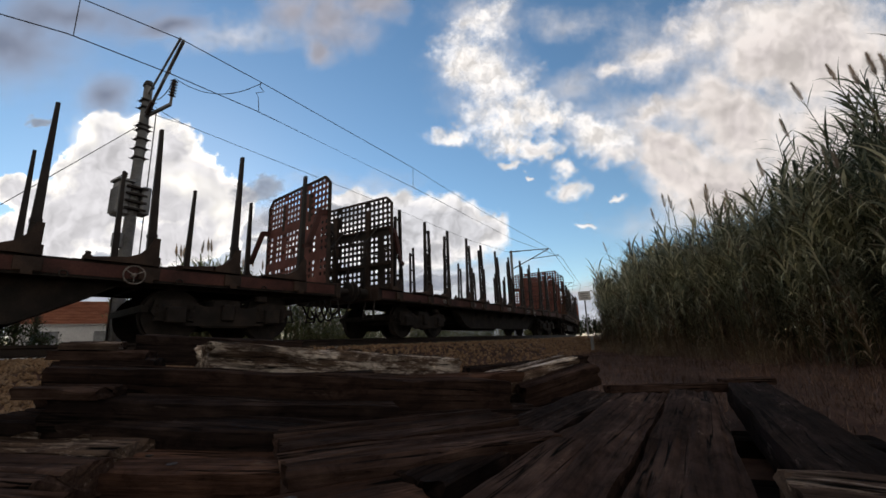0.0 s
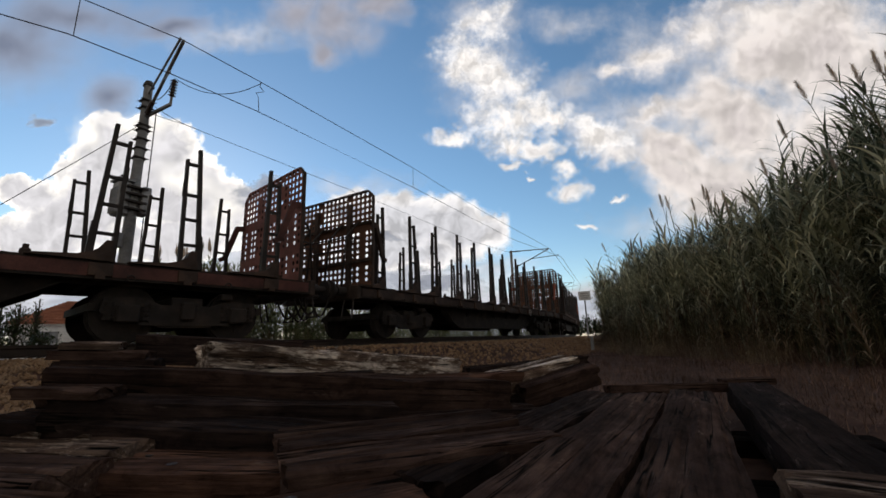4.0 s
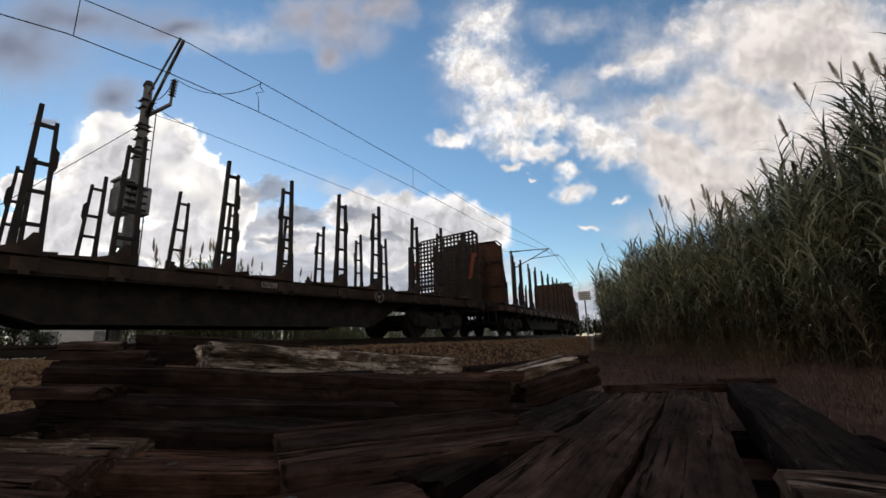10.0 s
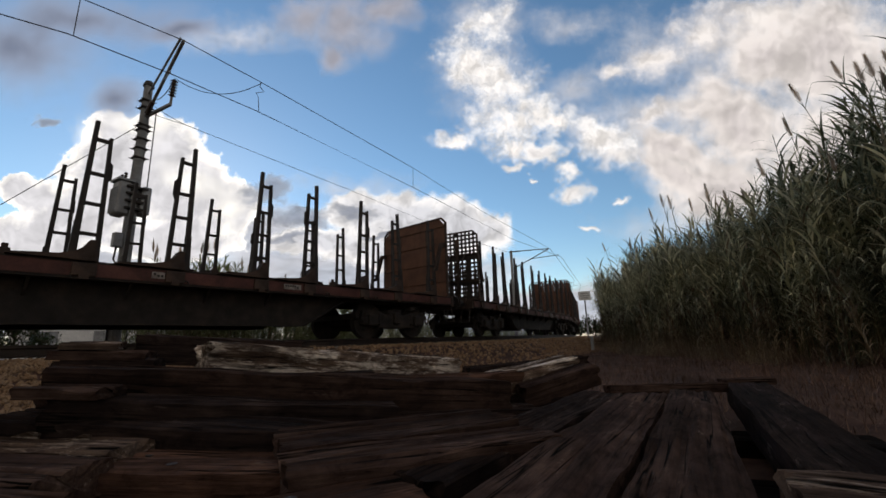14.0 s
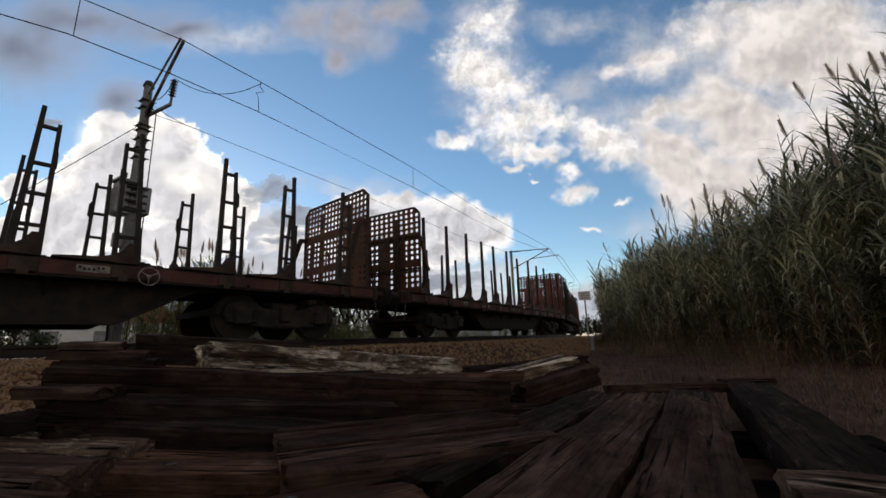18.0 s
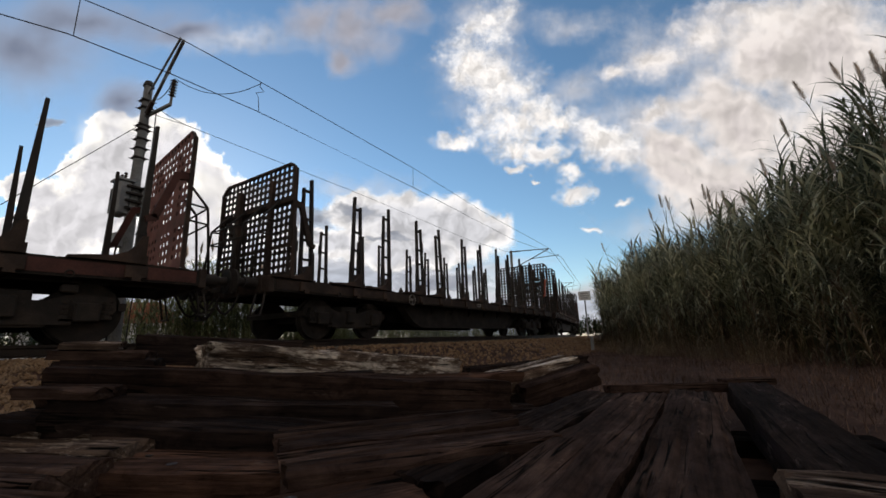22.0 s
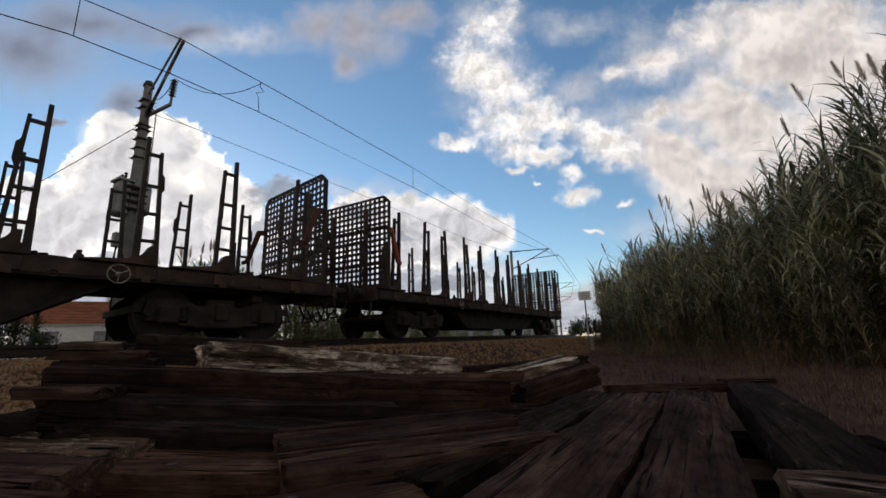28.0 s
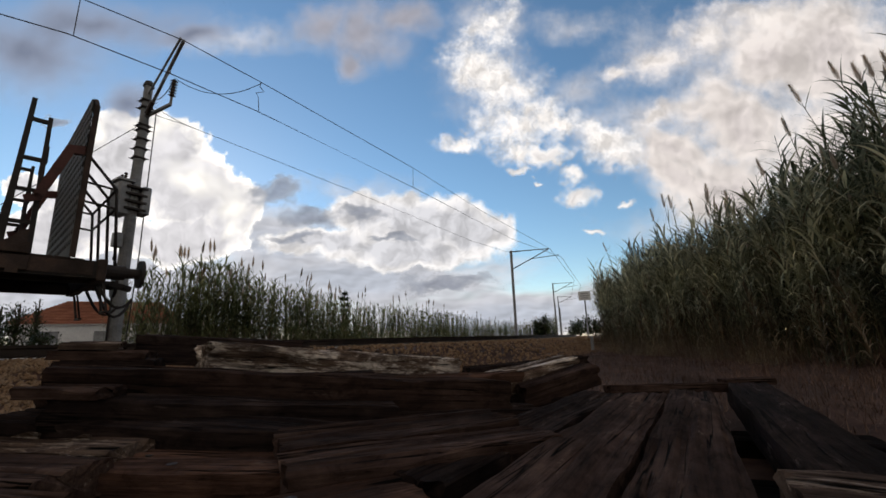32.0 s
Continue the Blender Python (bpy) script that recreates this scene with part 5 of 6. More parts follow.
def stem(pts, r0, r1, sides=4):
    v = []
    n = len(pts)
    for i, p in enumerate(pts):
        r = r0 + (r1 - r0) * i / (n - 1)
        for k in range(sides):
            a = 2 * math.pi * k / sides
            v.append((p[0] + r * math.cos(a), p[1] + r * math.sin(a), p[2]))
    f = [(i * sides + k, i * sides + (k + 1) % sides, (i + 1) * sides + (k + 1) % sides, (i + 1) * sides + k) for i in range(n - 1) for k in range(sides)]
    return np.array(v), np.array(f)


def join(chunks):
    vs, fs, base = [], [], 0
    for v, f in chunks:
        vs.append(v)
        fs.append(f + base)
        base += len(v)
    return np.concatenate(vs), np.concatenate(fs)


def reed_variant(seed, height=4.3, leaves=17, leaf=0.62, width=0.05, plume=False, low=0.1, hang=0.0):
    """A cane with alternate arching leaves, dead ones low down, and perhaps a plume."""
    rng = random.Random(seed)
    bend = rng.uniform(0.1, 0.45)
    ba = rng.uniform(0, 6.28)
    def at(u):
        return (bend * u * u * math.cos(ba), bend * u * u * math.sin(ba), height * u)
    st = stem([at(i / 6) for i in range(7)], 0.013, 0.005)
    green, dry = [], []
    twist = rng.uniform(0, 6.28)
    for i in range(leaves):
        u = low + (0.98 - low) * (i + rng.uniform(-0.3, 0.3)) / leaves
        az = twist + (i % 2) * math.pi + rng.uniform(-0.7, 0.7)
        top = u > 0.8
        L = leaf * rng.uniform(0.7, 1.2) * (0.75 if top else 1.0)
        b = blade(rng, at(u), az, rng.uniform(38, 72), L, width * rng.uniform(0.7, 1.2), rng.uniform(45, 90) if top else rng.uniform(80, 165) + hang)
        (dry if u < 0.3 and rng.random() < 0.75 or rng.random() < 0.06 else green).append(b)
    pl = []
    if plume:
        tip = np.array(at(1.0))
        for z0, z1, r0, r1 in ((-0.04, 0.08, 0.008, 0.028), (0.08, 0.24, 0.028, 0.034), (0.24, 0.4, 0.034, 0.018), (0.4, 0.54, 0.018, 0.003)):
            pl.append(stem([tuple(tip + np.array((0, 0, z0))), tuple(tip + np.array((0, 0, z1)))], r0, r1, 6))
        for k in range(90):
            h = rng.random()
            r = 0.065 * math.sin(math.pi * min(1, 0.15 + 0.85 * h)) ** 0.8
            a = rng.uniform(0, 6.28)
            base = tip + np.array((0.5 * r * math.cos(a), 0.5 * r * math.sin(a), -0.06 + 0.42 * h))
            pl.append(blade(rng, base, a, rng.uniform(66, 84), 0.17 * (1.1 - h * 0.5), 0.013, rng.uniform(-20, 30), 2))
    return st, join(green), join(dry) if dry else None, join(pl) if pl else None


def placed(arr, x, y, z, turn, scale, lean=0.0, lean_az=0.0):
    v, f = arr
    c, s = math.cos(turn), math.sin(turn)
    w = v * scale
    o = np.empty_like(w)
    o[:, 0] = c * w[:, 0] - s * w[:, 1] + x + lean * math.cos(lean_az) * w[:, 2]
    o[:, 1] = s * w[:, 0] + c * w[:, 1] + y + lean * math.sin(lean_az) * w[:, 2]
    o[:, 2] = w[:, 2] + z
    return o, f


CANES = [reed_variant(i, 4.3, 33, 0.78, 0.05, low=0.28) for i in range(10)]
CANES_PLUMED = [reed_variant(50 + i, 4.6, 26, 0.62, 0.036, plume=True) for i in range(4)]
CANES_BROAD = [reed_variant(30 + i, 4.1, 20, 1.15, 0.085, low=0.4, hang=30) for i in range(5)]
CANES_DEAD = [reed_variant(140 + i, 4.1, 22, 1.5, 0.09, low=0.05, hang=30) for i in range(4)]
CANES_FAR = [reed_variant(80 + i, 4.2, 17, 0.8, 0.085) for i in range(5)]
CANES_FAR_PLUMED = [reed_variant(95 + i, 4.6, 14, 0.75, 0.08, plume=True) for i in range(3)]


def reed_clump(name, label, spots, plain, plumed, share_of_plumes, seed, sway, green=REED_GREEN):
    """A clump of canes as one thing: canes, leaves, dead leaves and plumes."""
    rng = random.Random(seed)
    x0, y0 = spots[0][0], spots[0][1]
    root = empty(name, pose(x0, y0, -0.7))
    tagged(root, label, "reeds", "reed beds along the track", "stuff")
    parts = {"canes": [], "leaves": [], "dead_leaves": [], "plumes": []}
    for x, y, h in spots:
        v = rng.choice(plumed) if rng.random() < share_of_plumes else rng.choice(plain)
        sc = h / 4.3
        args = (x - x0, y - y0, ground_z(x, y) + 0.68, rng.uniform(0, 6.28), sc, rng.uniform(0, 0.14), rng.uniform(0, 6.28))
        for key, arr in zip(parts, v):
            if arr is not None:
                parts[key].append(placed(arr, *args))
    for key, mat in (("canes", CANE), ("leaves", green), ("dead_leaves", REED_DRY), ("plumes", PLUME)):
        if parts[key]:
            quads(key, parts[key], mat, root)
    if sway:
        ph = rng.uniform(0, 6.28)
        rows = [(0.8 * i, pose(x0, y0, -0.7, sway * math.sin(i * 1.15 + ph), sway * math.sin(i * 0.8 + 2 * ph))) for i in range(41)]
        KEYED.append((root, rows))
    return root


# the reed bank beside the dirt, nearest at the eye's right hand
FRONT = [(5.5, 6.6), (3.3, 9.4), (1.1, 12.2), (-0.9, 15.0), (-2.5, 18.2), (-3.9, 21.4), (-4.1, 22.6)]


def along_front(u):
    k = u * (len(FRONT) - 1)
    i = min(int(k), len(FRONT) - 2)
    f = k - i
    return FRONT[i][0] * (1 - f) + FRONT[i + 1][0] * f, FRONT[i][1] * (1 - f) + FRONT[i + 1][1] * f


rng = random.Random(7)
for c in range(12):
    spots, fringe = [], []
    for i in range(340 if c < 5 else 250):
        u = (c + rng.random()) / 12
        x, y = along_front(u)
        back = rng.random() ** 1.3 * 4.2
        x, y = x + back * 0.86 + rng.uniform(-0.2, 0.2), y + back * 0.5
        h = 4.5 * rng.uniform(0.6, 1.06) * (0.62 + 0.38 * min(1, back / 1.3)) * (0.9 + 0.12 * math.sin(c * 1.9 + i)) * (1.3 if c < 3 else 1.2 if c < 4 else 1.06 if c < 5 else 1.12 if c > 9 else 1.0)
        spots.append((x, y, h))
    for i in range(80 if 1 < c < 7 else 50):
        u = (c + rng.random()) / 12
        x, y = along_front(u)
        back = rng.uniform(-0.45, 0.35)
        fringe.append((x + back, y + 0.5 * back, rng.choice((1.6, 2.2, 2.8, 3.3, 3.7)) * rng.uniform(0.85, 1.1)))
    litter = []
    for i in range(26):
        u = (c + rng.random()) / 12
        x, y = along_front(u)
        back = rng.uniform(-0.7, 0.2)
        litter.append((x + back, y + 0.5 * back, rng.uniform(0.7, 1.9)))
    reed_clump("dead_reeds", "bent dead brown reeds at the foot of the bank", litter, CANES_DEAD, CANES_DEAD, 0.0, 800 + c, 0.3, REED_DRY)
    reed_clump("reed_fringe", "broad drooping reed leaves along the front of the bank", fringe, CANES_BROAD, CANES_BROAD, 0.0, 600 + c, 0.7, REED_SKYLIT)
    reed_clump("reed_clump", "tall green giant reeds with arching leaves and pale plumes", spots, CANES, CANES_PLUMED, 0.05, 200 + c, 0.55)


# single tall plumed canes standing out of the bank, bowed by the wind
def lone_cane(tip, bow, seed, size=1.0):
    """One cane that ends at tip, bowed by so many metres to the left of the view, with sparse leaves and a soft plume along its end."""
    rng = random.Random(seed)
    away = np.array((-RIGHT.x, -RIGHT.y, 0.0))
    foot = np.array((tip.x, tip.y, ground_z(tip.x, tip.y))) - away * bow
    top = np.array(tip) - foot
    def at(u):
        return np.array((0, 0, top[2] * (u - 0.06 * u * u * bow))) * 1.0 / (1 - 0.06 * bow) + away * bow * u * u
    root = empty("plumed_cane", Matrix.Translation(foot))
    tagged(root, "single tall cane with a feathery plume above the reeds", "reeds", "reed beds along the track", "stuff")
    plume = 0.5 * size
    end = 1 - plume / top[2]
    quads("canes", [stem([tuple(at(end * i / 9)) for i in range(10)], 0.013, 0.006)], CANE, root)
    leaves = []
    for i in range(13):
        u = 0.5 + 0.42 * (i + rng.random()) / 13
        leaves.append(blade(rng, at(u), rng.uniform(0, 6.28), rng.uniform(48, 78), rng.uniform(0.35, 0.7), rng.uniform(0.02, 0.032), rng.uniform(20, 80)))
    quads("leaves", leaves, REED_GREEN, root)
    along = at(1.0) - at(end)
    lean_az = math.atan2(away[1], away[0])
    hairs = []
    for k in range(420):
        h = rng.random() ** 0.85
        wide = 0.042 * size * math.sin(math.pi * min(1.0, 0.12 + 0.88 * h)) ** 0.7 * (1.1 - 0.55 * h)
        a = rng.uniform(0, 6.28)
        r = wide * rng.random() ** 0.5
        p = at(end) + along * h * 0.86 + np.array((r * math.cos(a), r * math.sin(a), 0))
        hairs.append(blade(rng, p, lean_az + rng.gauss(0, 0.9), rng.uniform(50, 76), rng.uniform(0.06, 0.12) * size, 0.005, rng.uniform(-10, 20), 2))
    quads("plumes", hairs, PLUME, root)
    ph = rng.uniform(0, 6.28)
    KEYED.append((root, [(0.8 * i, Matrix.Translation(foot) @ pose(0, 0, 0, 0.5 * math.sin(i * 1.15 + ph), 0.5 * math.sin(i * 0.8 + 2 * ph))) for i in range(41)]))


for k, (az, el, d, bow, size) in enumerate(((-11.4, 25.4, 10.6, 1.1, 1.0), (-14.6, 26.0, 10.2, 0.9, 0.9), (-16.3, 25.2, 10.0, 0.5, 0.95), (-17.5, 25.6, 9.9, 0.4, 1.0), (-18.6, 25.2, 9.8, 0.5, 1.0), (-9.8, 22.1, 11.0, 0.6, 0.95), (-7.2, 18.7, 11.7, 0.5, 1.0), (-1.6, 17.2, 13.0, 0.1, 1.0), (-3.4, 16.0, 12.6, 0.2, 0.9), (0.0, 15.8, 13.2, 0.2, 0.8), (2.5, 16.7, 14.0, 0.3, 1.0), (3.2, 17.0, 14.2, 0.3, 1.0), (4.6, 15.4, 14.8, 0.4, 0.9), (10.8, 11.9, 19.0, 0.7, 1.0), (12.5, 7.4, 22.0, 0.6, 1.0))):
    lone_cane(bearing(az, el, d / math.cos(radians(el))), bow, 900 + k, size)

# the reed bed behind the track
PROFILE = [(72, 6.5), (69.5, 8.6), (66, 9.6), (61.5, 10.6), (59, 9.2), (54, 7.4), (49, 6.6), (44, 5.0), (38, 4.6), (32, 3.6), (27.5, 2.6), (22, 2.0), (18, 1.6)]


def profile(az):
    for (a0, e0), (a1, e1) in zip(PROFILE, PROFILE[1:]):
        if a1 <= az <= a0:
            return e0 + (e1 - e0) * (a0 - az) / (a0 - a1)
    return 2.0


rng = random.Random(17)
for c in range(9):
    spots = []
    hi, lo = 71.5 - c * 6, 71.5 - (c + 1) * 6
    for i in range(75 if c == 0 else 190 if c < 3 else 220 if c < 6 else 260):
        az = rng.uniform(lo, hi)
        d = (15.5 + 0.5 * max(0, 62 - az) * 0.55 + max(0, 45 - az) * 0.7) + rng.random() ** 1.5 * 5
        p = bearing(az, 0, d)
        h = (d * math.tan(radians(profile(az))) + 0.7) * rng.uniform(0.6, 1.08)
        spots.append((p.x, p.y, max(0.9, h)))
    for i in range(10 if c == 0 else 60 if c < 3 else 260):
        az = rng.uniform(lo, hi)
        d = 15.2 + 0.5 * max(0, 62 - az) * 0.55 + max(0, 45 - az) * 0.7 + rng.uniform(-0.4, 0.8)
        p = bearing(az, 0, d)
        spots.append((p.x, p.y, rng.uniform(0.8, 1.5) * (1 + 0.02 * max(0, 45 - az))))
    reed_clump("reed_clump", "green reeds with brown plumes growing behind the track", spots, CANES_FAR, CANES_FAR_PLUMED, 0.07, 300 + c, 0.5, REED_FAR)


for i, (az, el) in enumerate(((68.1, 10.9), (67.1, 11.6), (66.3, 11.9), (65.6, 11.7), (64.8, 11.6), (61.6, 12.8), (60.8, 12.9), (58.2, 10.8), (51.0, 8.4), (43.8, 7.5), (39.9, 6.3), (37.3, 6.7), (33.0, 4.9), (29.5, 4.0))):
    d = 16.0 + 0.28 * max(0, 62 - az) + max(0, 45 - az) * 0.7
    tip = bearing(az, el, d / math.cos(radians(el)))
    reed_clump("plumed_cane", "single tall cane with a brown plume behind the track", [(tip.x, tip.y, (tip.z + 0.6) * 4.3 / 4.75)], CANES_FAR, CANES_FAR_PLUMED, 1.0, 700 + i, 1.0, REED_FAR)


def grass_patch(name, label, n, where, h0, h1, mat, seed, lean=30):
    rng = random.Random(seed)
    chunks = []
    for i in range(n):
        x, y = where(rng)
        z = ground_z(x, y) - 0.01
        az0 = rng.uniform(0, 6.28)
        reach = 0.35 + 0.65 * min(1.0, math.hypot(x, y) / 9)
        tuft = 0.62 + 1.1 * max(0.0, noise.noise((x * 0.9, y * 0.9, seed))) + 0.5 * max(0.0, noise.noise((x * 3, y * 3, seed)))
        for k in range(rng.randint(4, 8)):
            chunks.append(blade(rng, (x + rng.uniform(-0.05, 0.05), y + rng.uniform(-0.05, 0.05), z), az0 + rng.uniform(-2.4, 2.4), rng.uniform(18, 85), rng.uniform(h0, h1) * tuft * reach, rng.uniform(0.003, 0.0085), rng.uniform(0, 60 + lean), 3))
    return tagged(quads(name, chunks, mat), label, "grass", kind="stuff")


def dirt_side(rng):
    while True:
        x, y = rng.uniform(-4.2, 6.0), rng.uniform(3.3, 20)
        if x > -5.2 + 0.03 * y and x < along_front(min(1, max(0, (y - 6.6) / 17)))[0] + 0.6 and rng.random() < 9 / (y + 3):
            return x, y


def right_side(rng):
    return rng.uniform(0.75, 6), rng.uniform(0.8, 7.5)


def foot_of_reeds(rng):
    x, y = along_front(rng.random())
    b = rng.uniform(-1.0, 1.2)
    return x + b, y + 0.55 * b


grass_patch("dead_grass", "tangled dead brown grass on the dirt", 6500, dirt_side, 0.1, 0.32, GRASS_DRY, 1)
grass_patch("dead_grass", "tangled dead brown grass beside the pile", 2200, right_side, 0.06, 0.2, GRASS_DRY, 2)
grass_patch("dry_weeds", "dry pale weeds at the foot of the reeds", 2600, foot_of_reeds, 0.3, 1.05, GRASS_DRY, 3)
HEAPS = [(along_front(u)[0] - b, along_front(u)[1] - 0.6 * b) for u, b in ((0.3, 0.5), (0.36, 0.7), (0.45, 0.4), (0.52, 0.8), (0.58, 0.5), (0.66, 0.7), (0.75, 0.4), (0.85, 0.6), (0.95, 0.3))]


def heaps(rng):
    x, y = rng.choice(HEAPS)
    return x + rng.gauss(0, 0.35), y + rng.gauss(0, 0.3)


grass_patch("dead_brush", "heaps of dead brown leaves and stalks before the reeds", 1500, heaps, 0.35, 1.0, REED_DRY, 5, 90)
grass_patch("green_weeds", "low green weeds at the foot of the reeds", 260, foot_of_reeds, 0.3, 0.8, REED_GREEN, 4, 80)


def leafy_tree(name, label, x, y, height, spread, seed, leaf=0.16, count=1400, cone=False, trunk=0.25):
    """A tapered trunk, limbs, and a crown of many small leaf clumps with gaps."""
    rng = random.Random(seed)
    z0 = -0.75
    root = empty(name, pose(x, y, z0))
    tagged(root, label, "tree")
    chunks = [stem([(0, 0, 0), (0.05, 0, height * 0.3), (0, 0.06, height * 0.6), (0, 0, height * 0.96)], 0.045 * height * trunk * 2, 0.03, 6)]
    tips = []
    tiers = 9 if cone else 12
    for i in range(tiers):
        u = (0.25 + 0.7 * i / tiers) if not cone else 0.18 + 0.8 * i / tiers
        for k in range(5 if cone else 3):
            a = rng.uniform(0, 6.28)
            r = spread * ((1.05 - u) * 0.9 if cone else rng.uniform(0.4, 1.0) * math.sin(math.pi * min(0.92, u * 0.9 + 0.1)))
            p0 = np.array((0, 0, height * u * (1 if cone else 0.75)))
            p1 = np.array((r * math.cos(a), r * math.sin(a), height * u + (-0.05 * r if cone else rng.uniform(-0.1, 0.25) * height * 0.4)))
            chunks.append(stem([tuple(p0), tuple((p0 + p1) / 2 + np.array((0, 0, 0.04 * r))), tuple(p1)], 0.03, 0.01, 4))
            tips.append((p0, p1))
    quads("trunk", chunks, BARK, root)
    leaves = []
    for i in range(count):
        p0, p1 = rng.choice(tips)
        u = rng.random() ** 0.6
        p = p0 + (p1 - p0) * u + np.array([rng.gauss(0, 1) for _ in range(3)]) * (0.05 * spread if cone else 0.14 * spread)
        leaves.append(blade(rng, p, rng.uniform(0, 6.28), rng.uniform(-20, 70), leaf * rng.uniform(0.7, 1.6), leaf * 0.55, rng.uniform(10, 70), 2))
    quads("crown", leaves, TREE_GREEN, root)
    return root


def tree_at(az, d, top_el, spread, label, seed, **kw):
    p = bearing(az, 0, d)
    leafy_tree("tree", label, p.x, p.y, d * math.tan(radians(top_el)) + 0.65, spread, seed, **kw)


tree_at(46.2, 48, 7.3, 1.7, "narrow dark conifer with tiered branches behind the reeds", 1, cone=True, leaf=0.3)
tree_at(19.2, 44, 2.9, 1.3, "dark round bush beside the far masts", 2, leaf=0.2)
tree_at(20.2, 44, 2.2, 1.0, "low dark bush among the far reeds", 3, leaf=0.2, count=800)
for i, (az, el) in enumerate(((12.0, 1.9), (12.9, 2.2), (13.8, 2.5), (14.8, 2.3), (15.6, 1.7))):
    tree_at(az, 88, el, 1.9, "distant dark green tree behind the track", 10 + i, leaf=0.45, count=700)
for i, (az, el) in enumerate(((81.0, 4.0), (79.7, 4.6), (78.5, 4.9), (76.6, 2.0))):
    tree_at(az, 30, el, 1.2, "dark leafy bush in front of the house", 20 + i, leaf=0.16, count=1100)
tree_at(77.2, 33, 5.4, 0.5, "slender garden shrub beside the house", 31, leaf=0.14, count=500)
tree_at(68.5, 26, 3.4, 0.9, "scrubby bush at the edge of the reeds", 32, leaf=0.14, count=800)
tree_at(65.5, 22, 3.2, 0.9, "scrubby bush at the edge of the reeds", 33, leaf=0.14, count=800)
# ---------------------------------------------------------------- the house behind the track
def house():
    c = bearing(71.2, 0, 47)
    root = empty("house", pose(c.x, c.y, -0.75, 0, 0, 72.3 - 12))
    tagged(root, "single-storey white house with an orange tiled hip roof", "house")
    hx, hy, wall, ridge = 5.4, 3.6, 2.75, 4.85
    bm = bmesh.new()
    for y in (-hy, hy):
        box(bm, 0, y, wall / 2, 2 * hx, 0.25, wall)
    for x in (-hx + 0.125, hx - 0.125):
        box(bm, x, 0, wall / 2, 0.25, 2 * hy - 0.25, wall)
    part("wall", bm, PLASTER, root)
    bm = bmesh.new()
    e = 0.45
    v = [bm.verts.new(p) for p in ((-hx - e, -hy - e, wall), (hx + e, -hy - e, wall), (hx + e, hy + e, wall), (-hx - e, hy + e, wall), (-hx + 2.1, 0, ridge), (hx - 2.1, 0, ridge))]
    for f in ((0, 1, 5, 4), (1, 2, 5), (2, 3, 4, 5), (3, 0, 4), (3, 2, 1, 0)):
        bm.faces.new([v[i] for i in f])
    roof = part("roof", bm, ROOF, root, "orange clay tile hip roof")
    bm = bmesh.new()
    for k in range(15):
        u = (k + 0.5) / 15
        z = wall + (ridge - wall) * u + 0.03
        y = -(hy + e) * (1 - u)
        x0, x1 = -hx - e + (2.1 + e) * u, hx + e - (2.1 + e) * u
        box(bm, (x0 + x1) / 2, y, z, x1 - x0, 0.05, 0.06)
    part("tile_course", bm, ROOF, roof)
    part("eaves", box(bmesh.new(), 0, 0, wall - 0.06, 2 * hx + 0.7, 2 * hy + 0.7, 0.1), WHITE_PAINT, root)
    for x in (-3.2, 0.2, 3.2):
        w = part("window", box(bmesh.new(), x, -hy - 0.14, 1.65, 1.25, 0.08, 1.05, 0.01), GALV, root, "closed grey roller-shutter window")
        for k in range(6):
            part("slat", box(bmesh.new(), x, -hy - 0.19, 1.24 + k * 0.16, 1.15, 0.03, 0.13), GALV, w)
    tagged(part("garden_wall", box(bmesh.new(), c.x + 9, c.y - 1, -0.2, 0.25, 26, 1.3), PLASTER), "long low white garden wall in front of the house", "wall")
    return root


house()
# ---------------------------------------------------------------- ballast stones
def stone_mesh(seed):
    rng = random.Random(seed)
    bm = bmesh.new()
    bmesh.ops.create_icosphere(bm, subdivisions=1, radius=1.0)
    for v in bm.verts:
        v.co *= rng.uniform(0.72, 1.2)
        v.co.z *= 0.7
    return mesh_of(bm, "ballast_stone", BALLAST)


STONES = [stone_mesh(i) for i in range(6)]
bed = tagged(empty("ballast"), "loose yellowish brown ballast stones beside the track", "ballast", kind="structure")
rng = random.Random(5)
for i in range(300):
    az, d = rng.uniform(72, 84), rng.uniform(2.9, 6.0)
    p = bearing(az, 0, d)
    s = rng.uniform(0.016, 0.032)
    share("stone", STONES[i % 6], bed, pose(p.x, p.y, ground_z(p.x, p.y) + s * rng.uniform(0.2, 0.8), rng.uniform(0, 360), rng.uniform(0, 360), rng.uniform(0, 360)) @ Matrix.Diagonal((s, s * rng.uniform(0.7, 1.2), s, 1)))


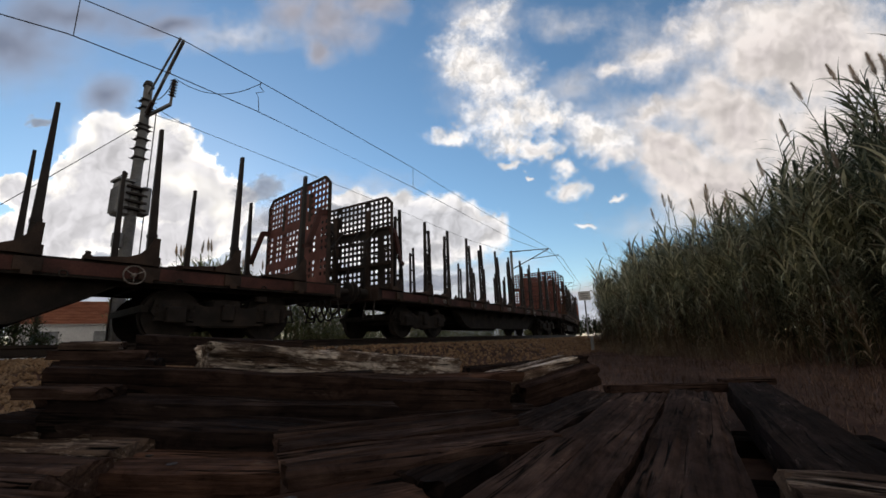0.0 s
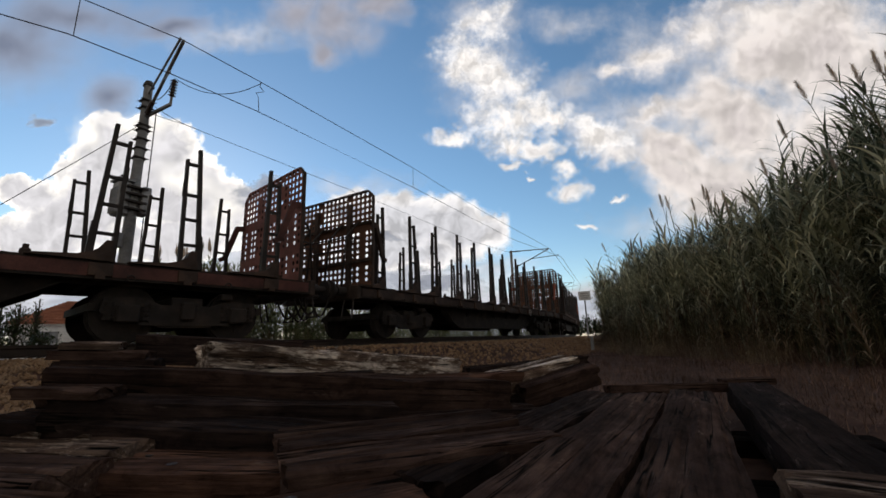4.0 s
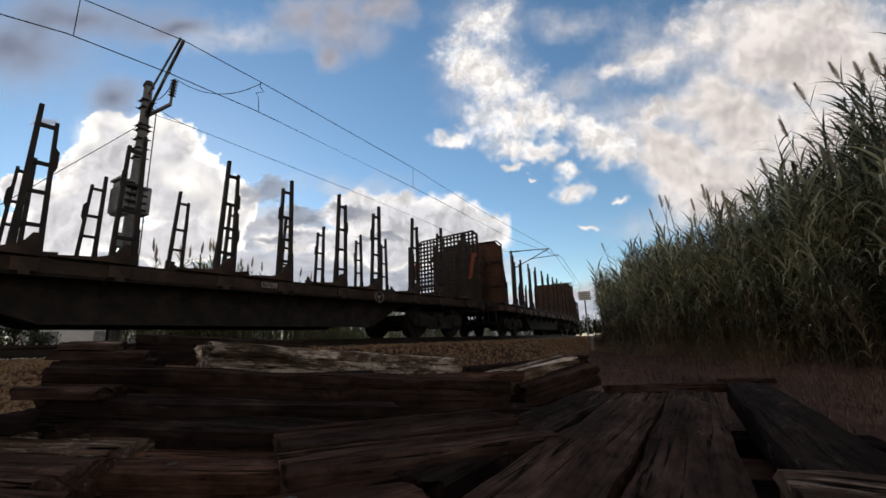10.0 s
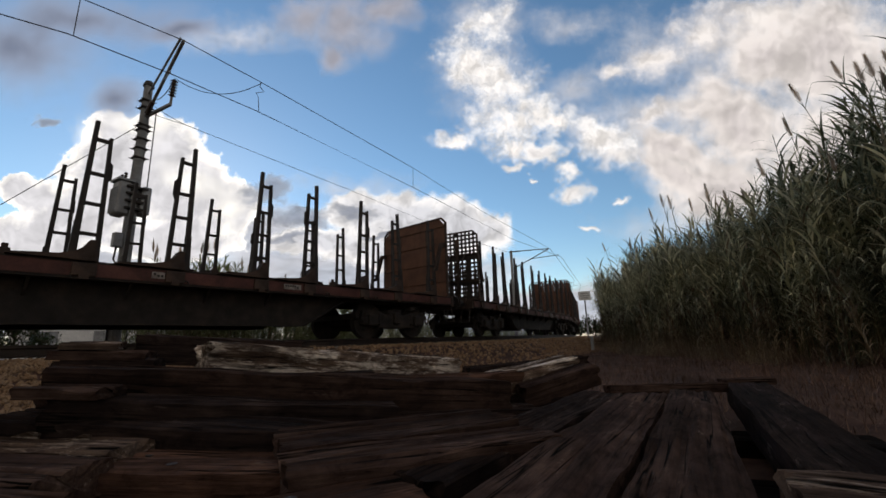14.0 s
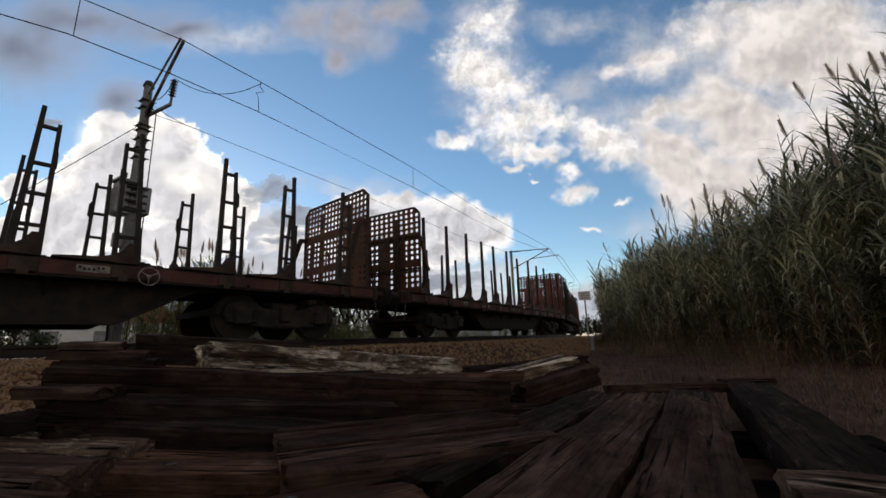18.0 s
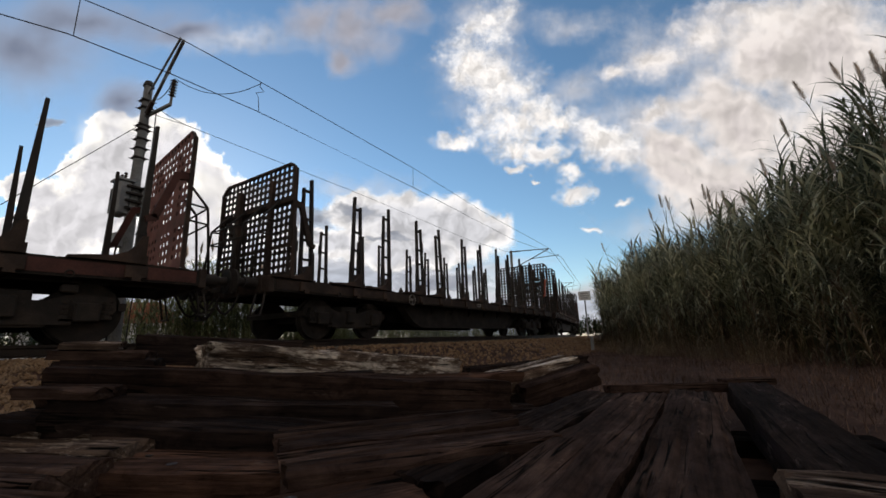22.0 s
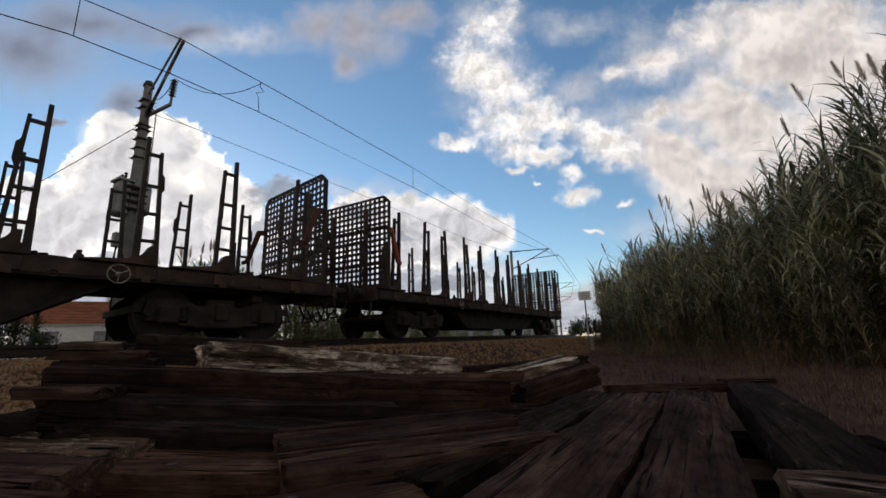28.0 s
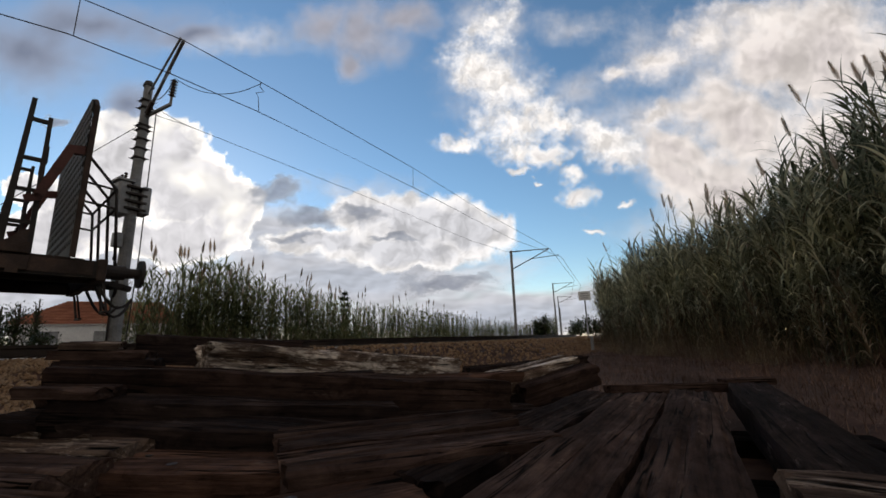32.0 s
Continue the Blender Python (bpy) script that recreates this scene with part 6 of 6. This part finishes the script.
def loose_stones():
    """The many small stones of the bank, as one heap."""
    rng = random.Random(6)
    shapes = []
    for me in STONES:
        v = np.empty(len(me.vertices) * 3)
        me.vertices.foreach_get("co", v)
        shapes.append((v.reshape(-1, 3), np.array([p.vertices[:] for p in me.polygons])))
    vs, fs, base = [], [], 0
    def add(x, y, s):
        nonlocal base
        v, f = rng.choice(shapes)
        r = np.array(Euler((rng.uniform(0, 6), rng.uniform(0, 6), rng.uniform(0, 6))).to_matrix())
        vs.append(v @ r.T * s + np.array((x, y, ground_z(x, y) + s * rng.uniform(0.0, 0.8))))
        fs.append(f + base)
        base += len(v)
    for i in range(15000):
        p = bearing(rng.uniform(64, 90), 0, rng.uniform(2.6, 8.6))
        if off_track(p.x, p.y) > 1.0:
            add(p.x, p.y, rng.uniform(0.013, 0.03))
    for i in range(9000):
        s = rng.uniform(3, 34) if rng.random() < 0.8 else rng.uniform(3, 60)
        side = 1.0 + 3.4 * rng.random() ** 0.9
        q = on_track(s, side)[0]
        add(q.x, q.y, rng.uniform(0.022, 0.05))
    v, f = np.concatenate(vs), np.concatenate(fs)
    me = bpy.data.meshes.new("loose_stones")
    me.from_pydata(v.tolist(), [], f.tolist())
    me.materials.append(BALLAST)
    ob = new("loose_stones", me)
    ob.parent = bed
    ob["kind"] = "stuff"


loose_stones()
# ---------------------------------------------------------------- what moves
def motions():
    for w, index in WAGONS:
        rows = []
        for i in range(65):
            t = i * 0.5
            s = travel(t) + index * PITCH_M + GAP + HALF
            a, b = on_track(s - BOGIE_AT)[0], on_track(s + BOGIE_AT)[0]
            d = b - a
            mid = (a + b) / 2
            rows.append((t, pose(mid.x, mid.y, mid.z, 0, 0, math.degrees(math.atan2(-d.x, d.y)))))
        walk(w, rows)
    for ax, index, dy in AXLES:
        rows = []
        for i in range(321):
            t = i * 0.1
            turn = math.degrees((travel(t) - travel(0)) / 0.46)
            rows.append((t, pose(0, dy, 0.46, -turn % 360)))
        walk(ax, rows)
    for ob, rows in KEYED:
        walk(ob, rows)


motions()
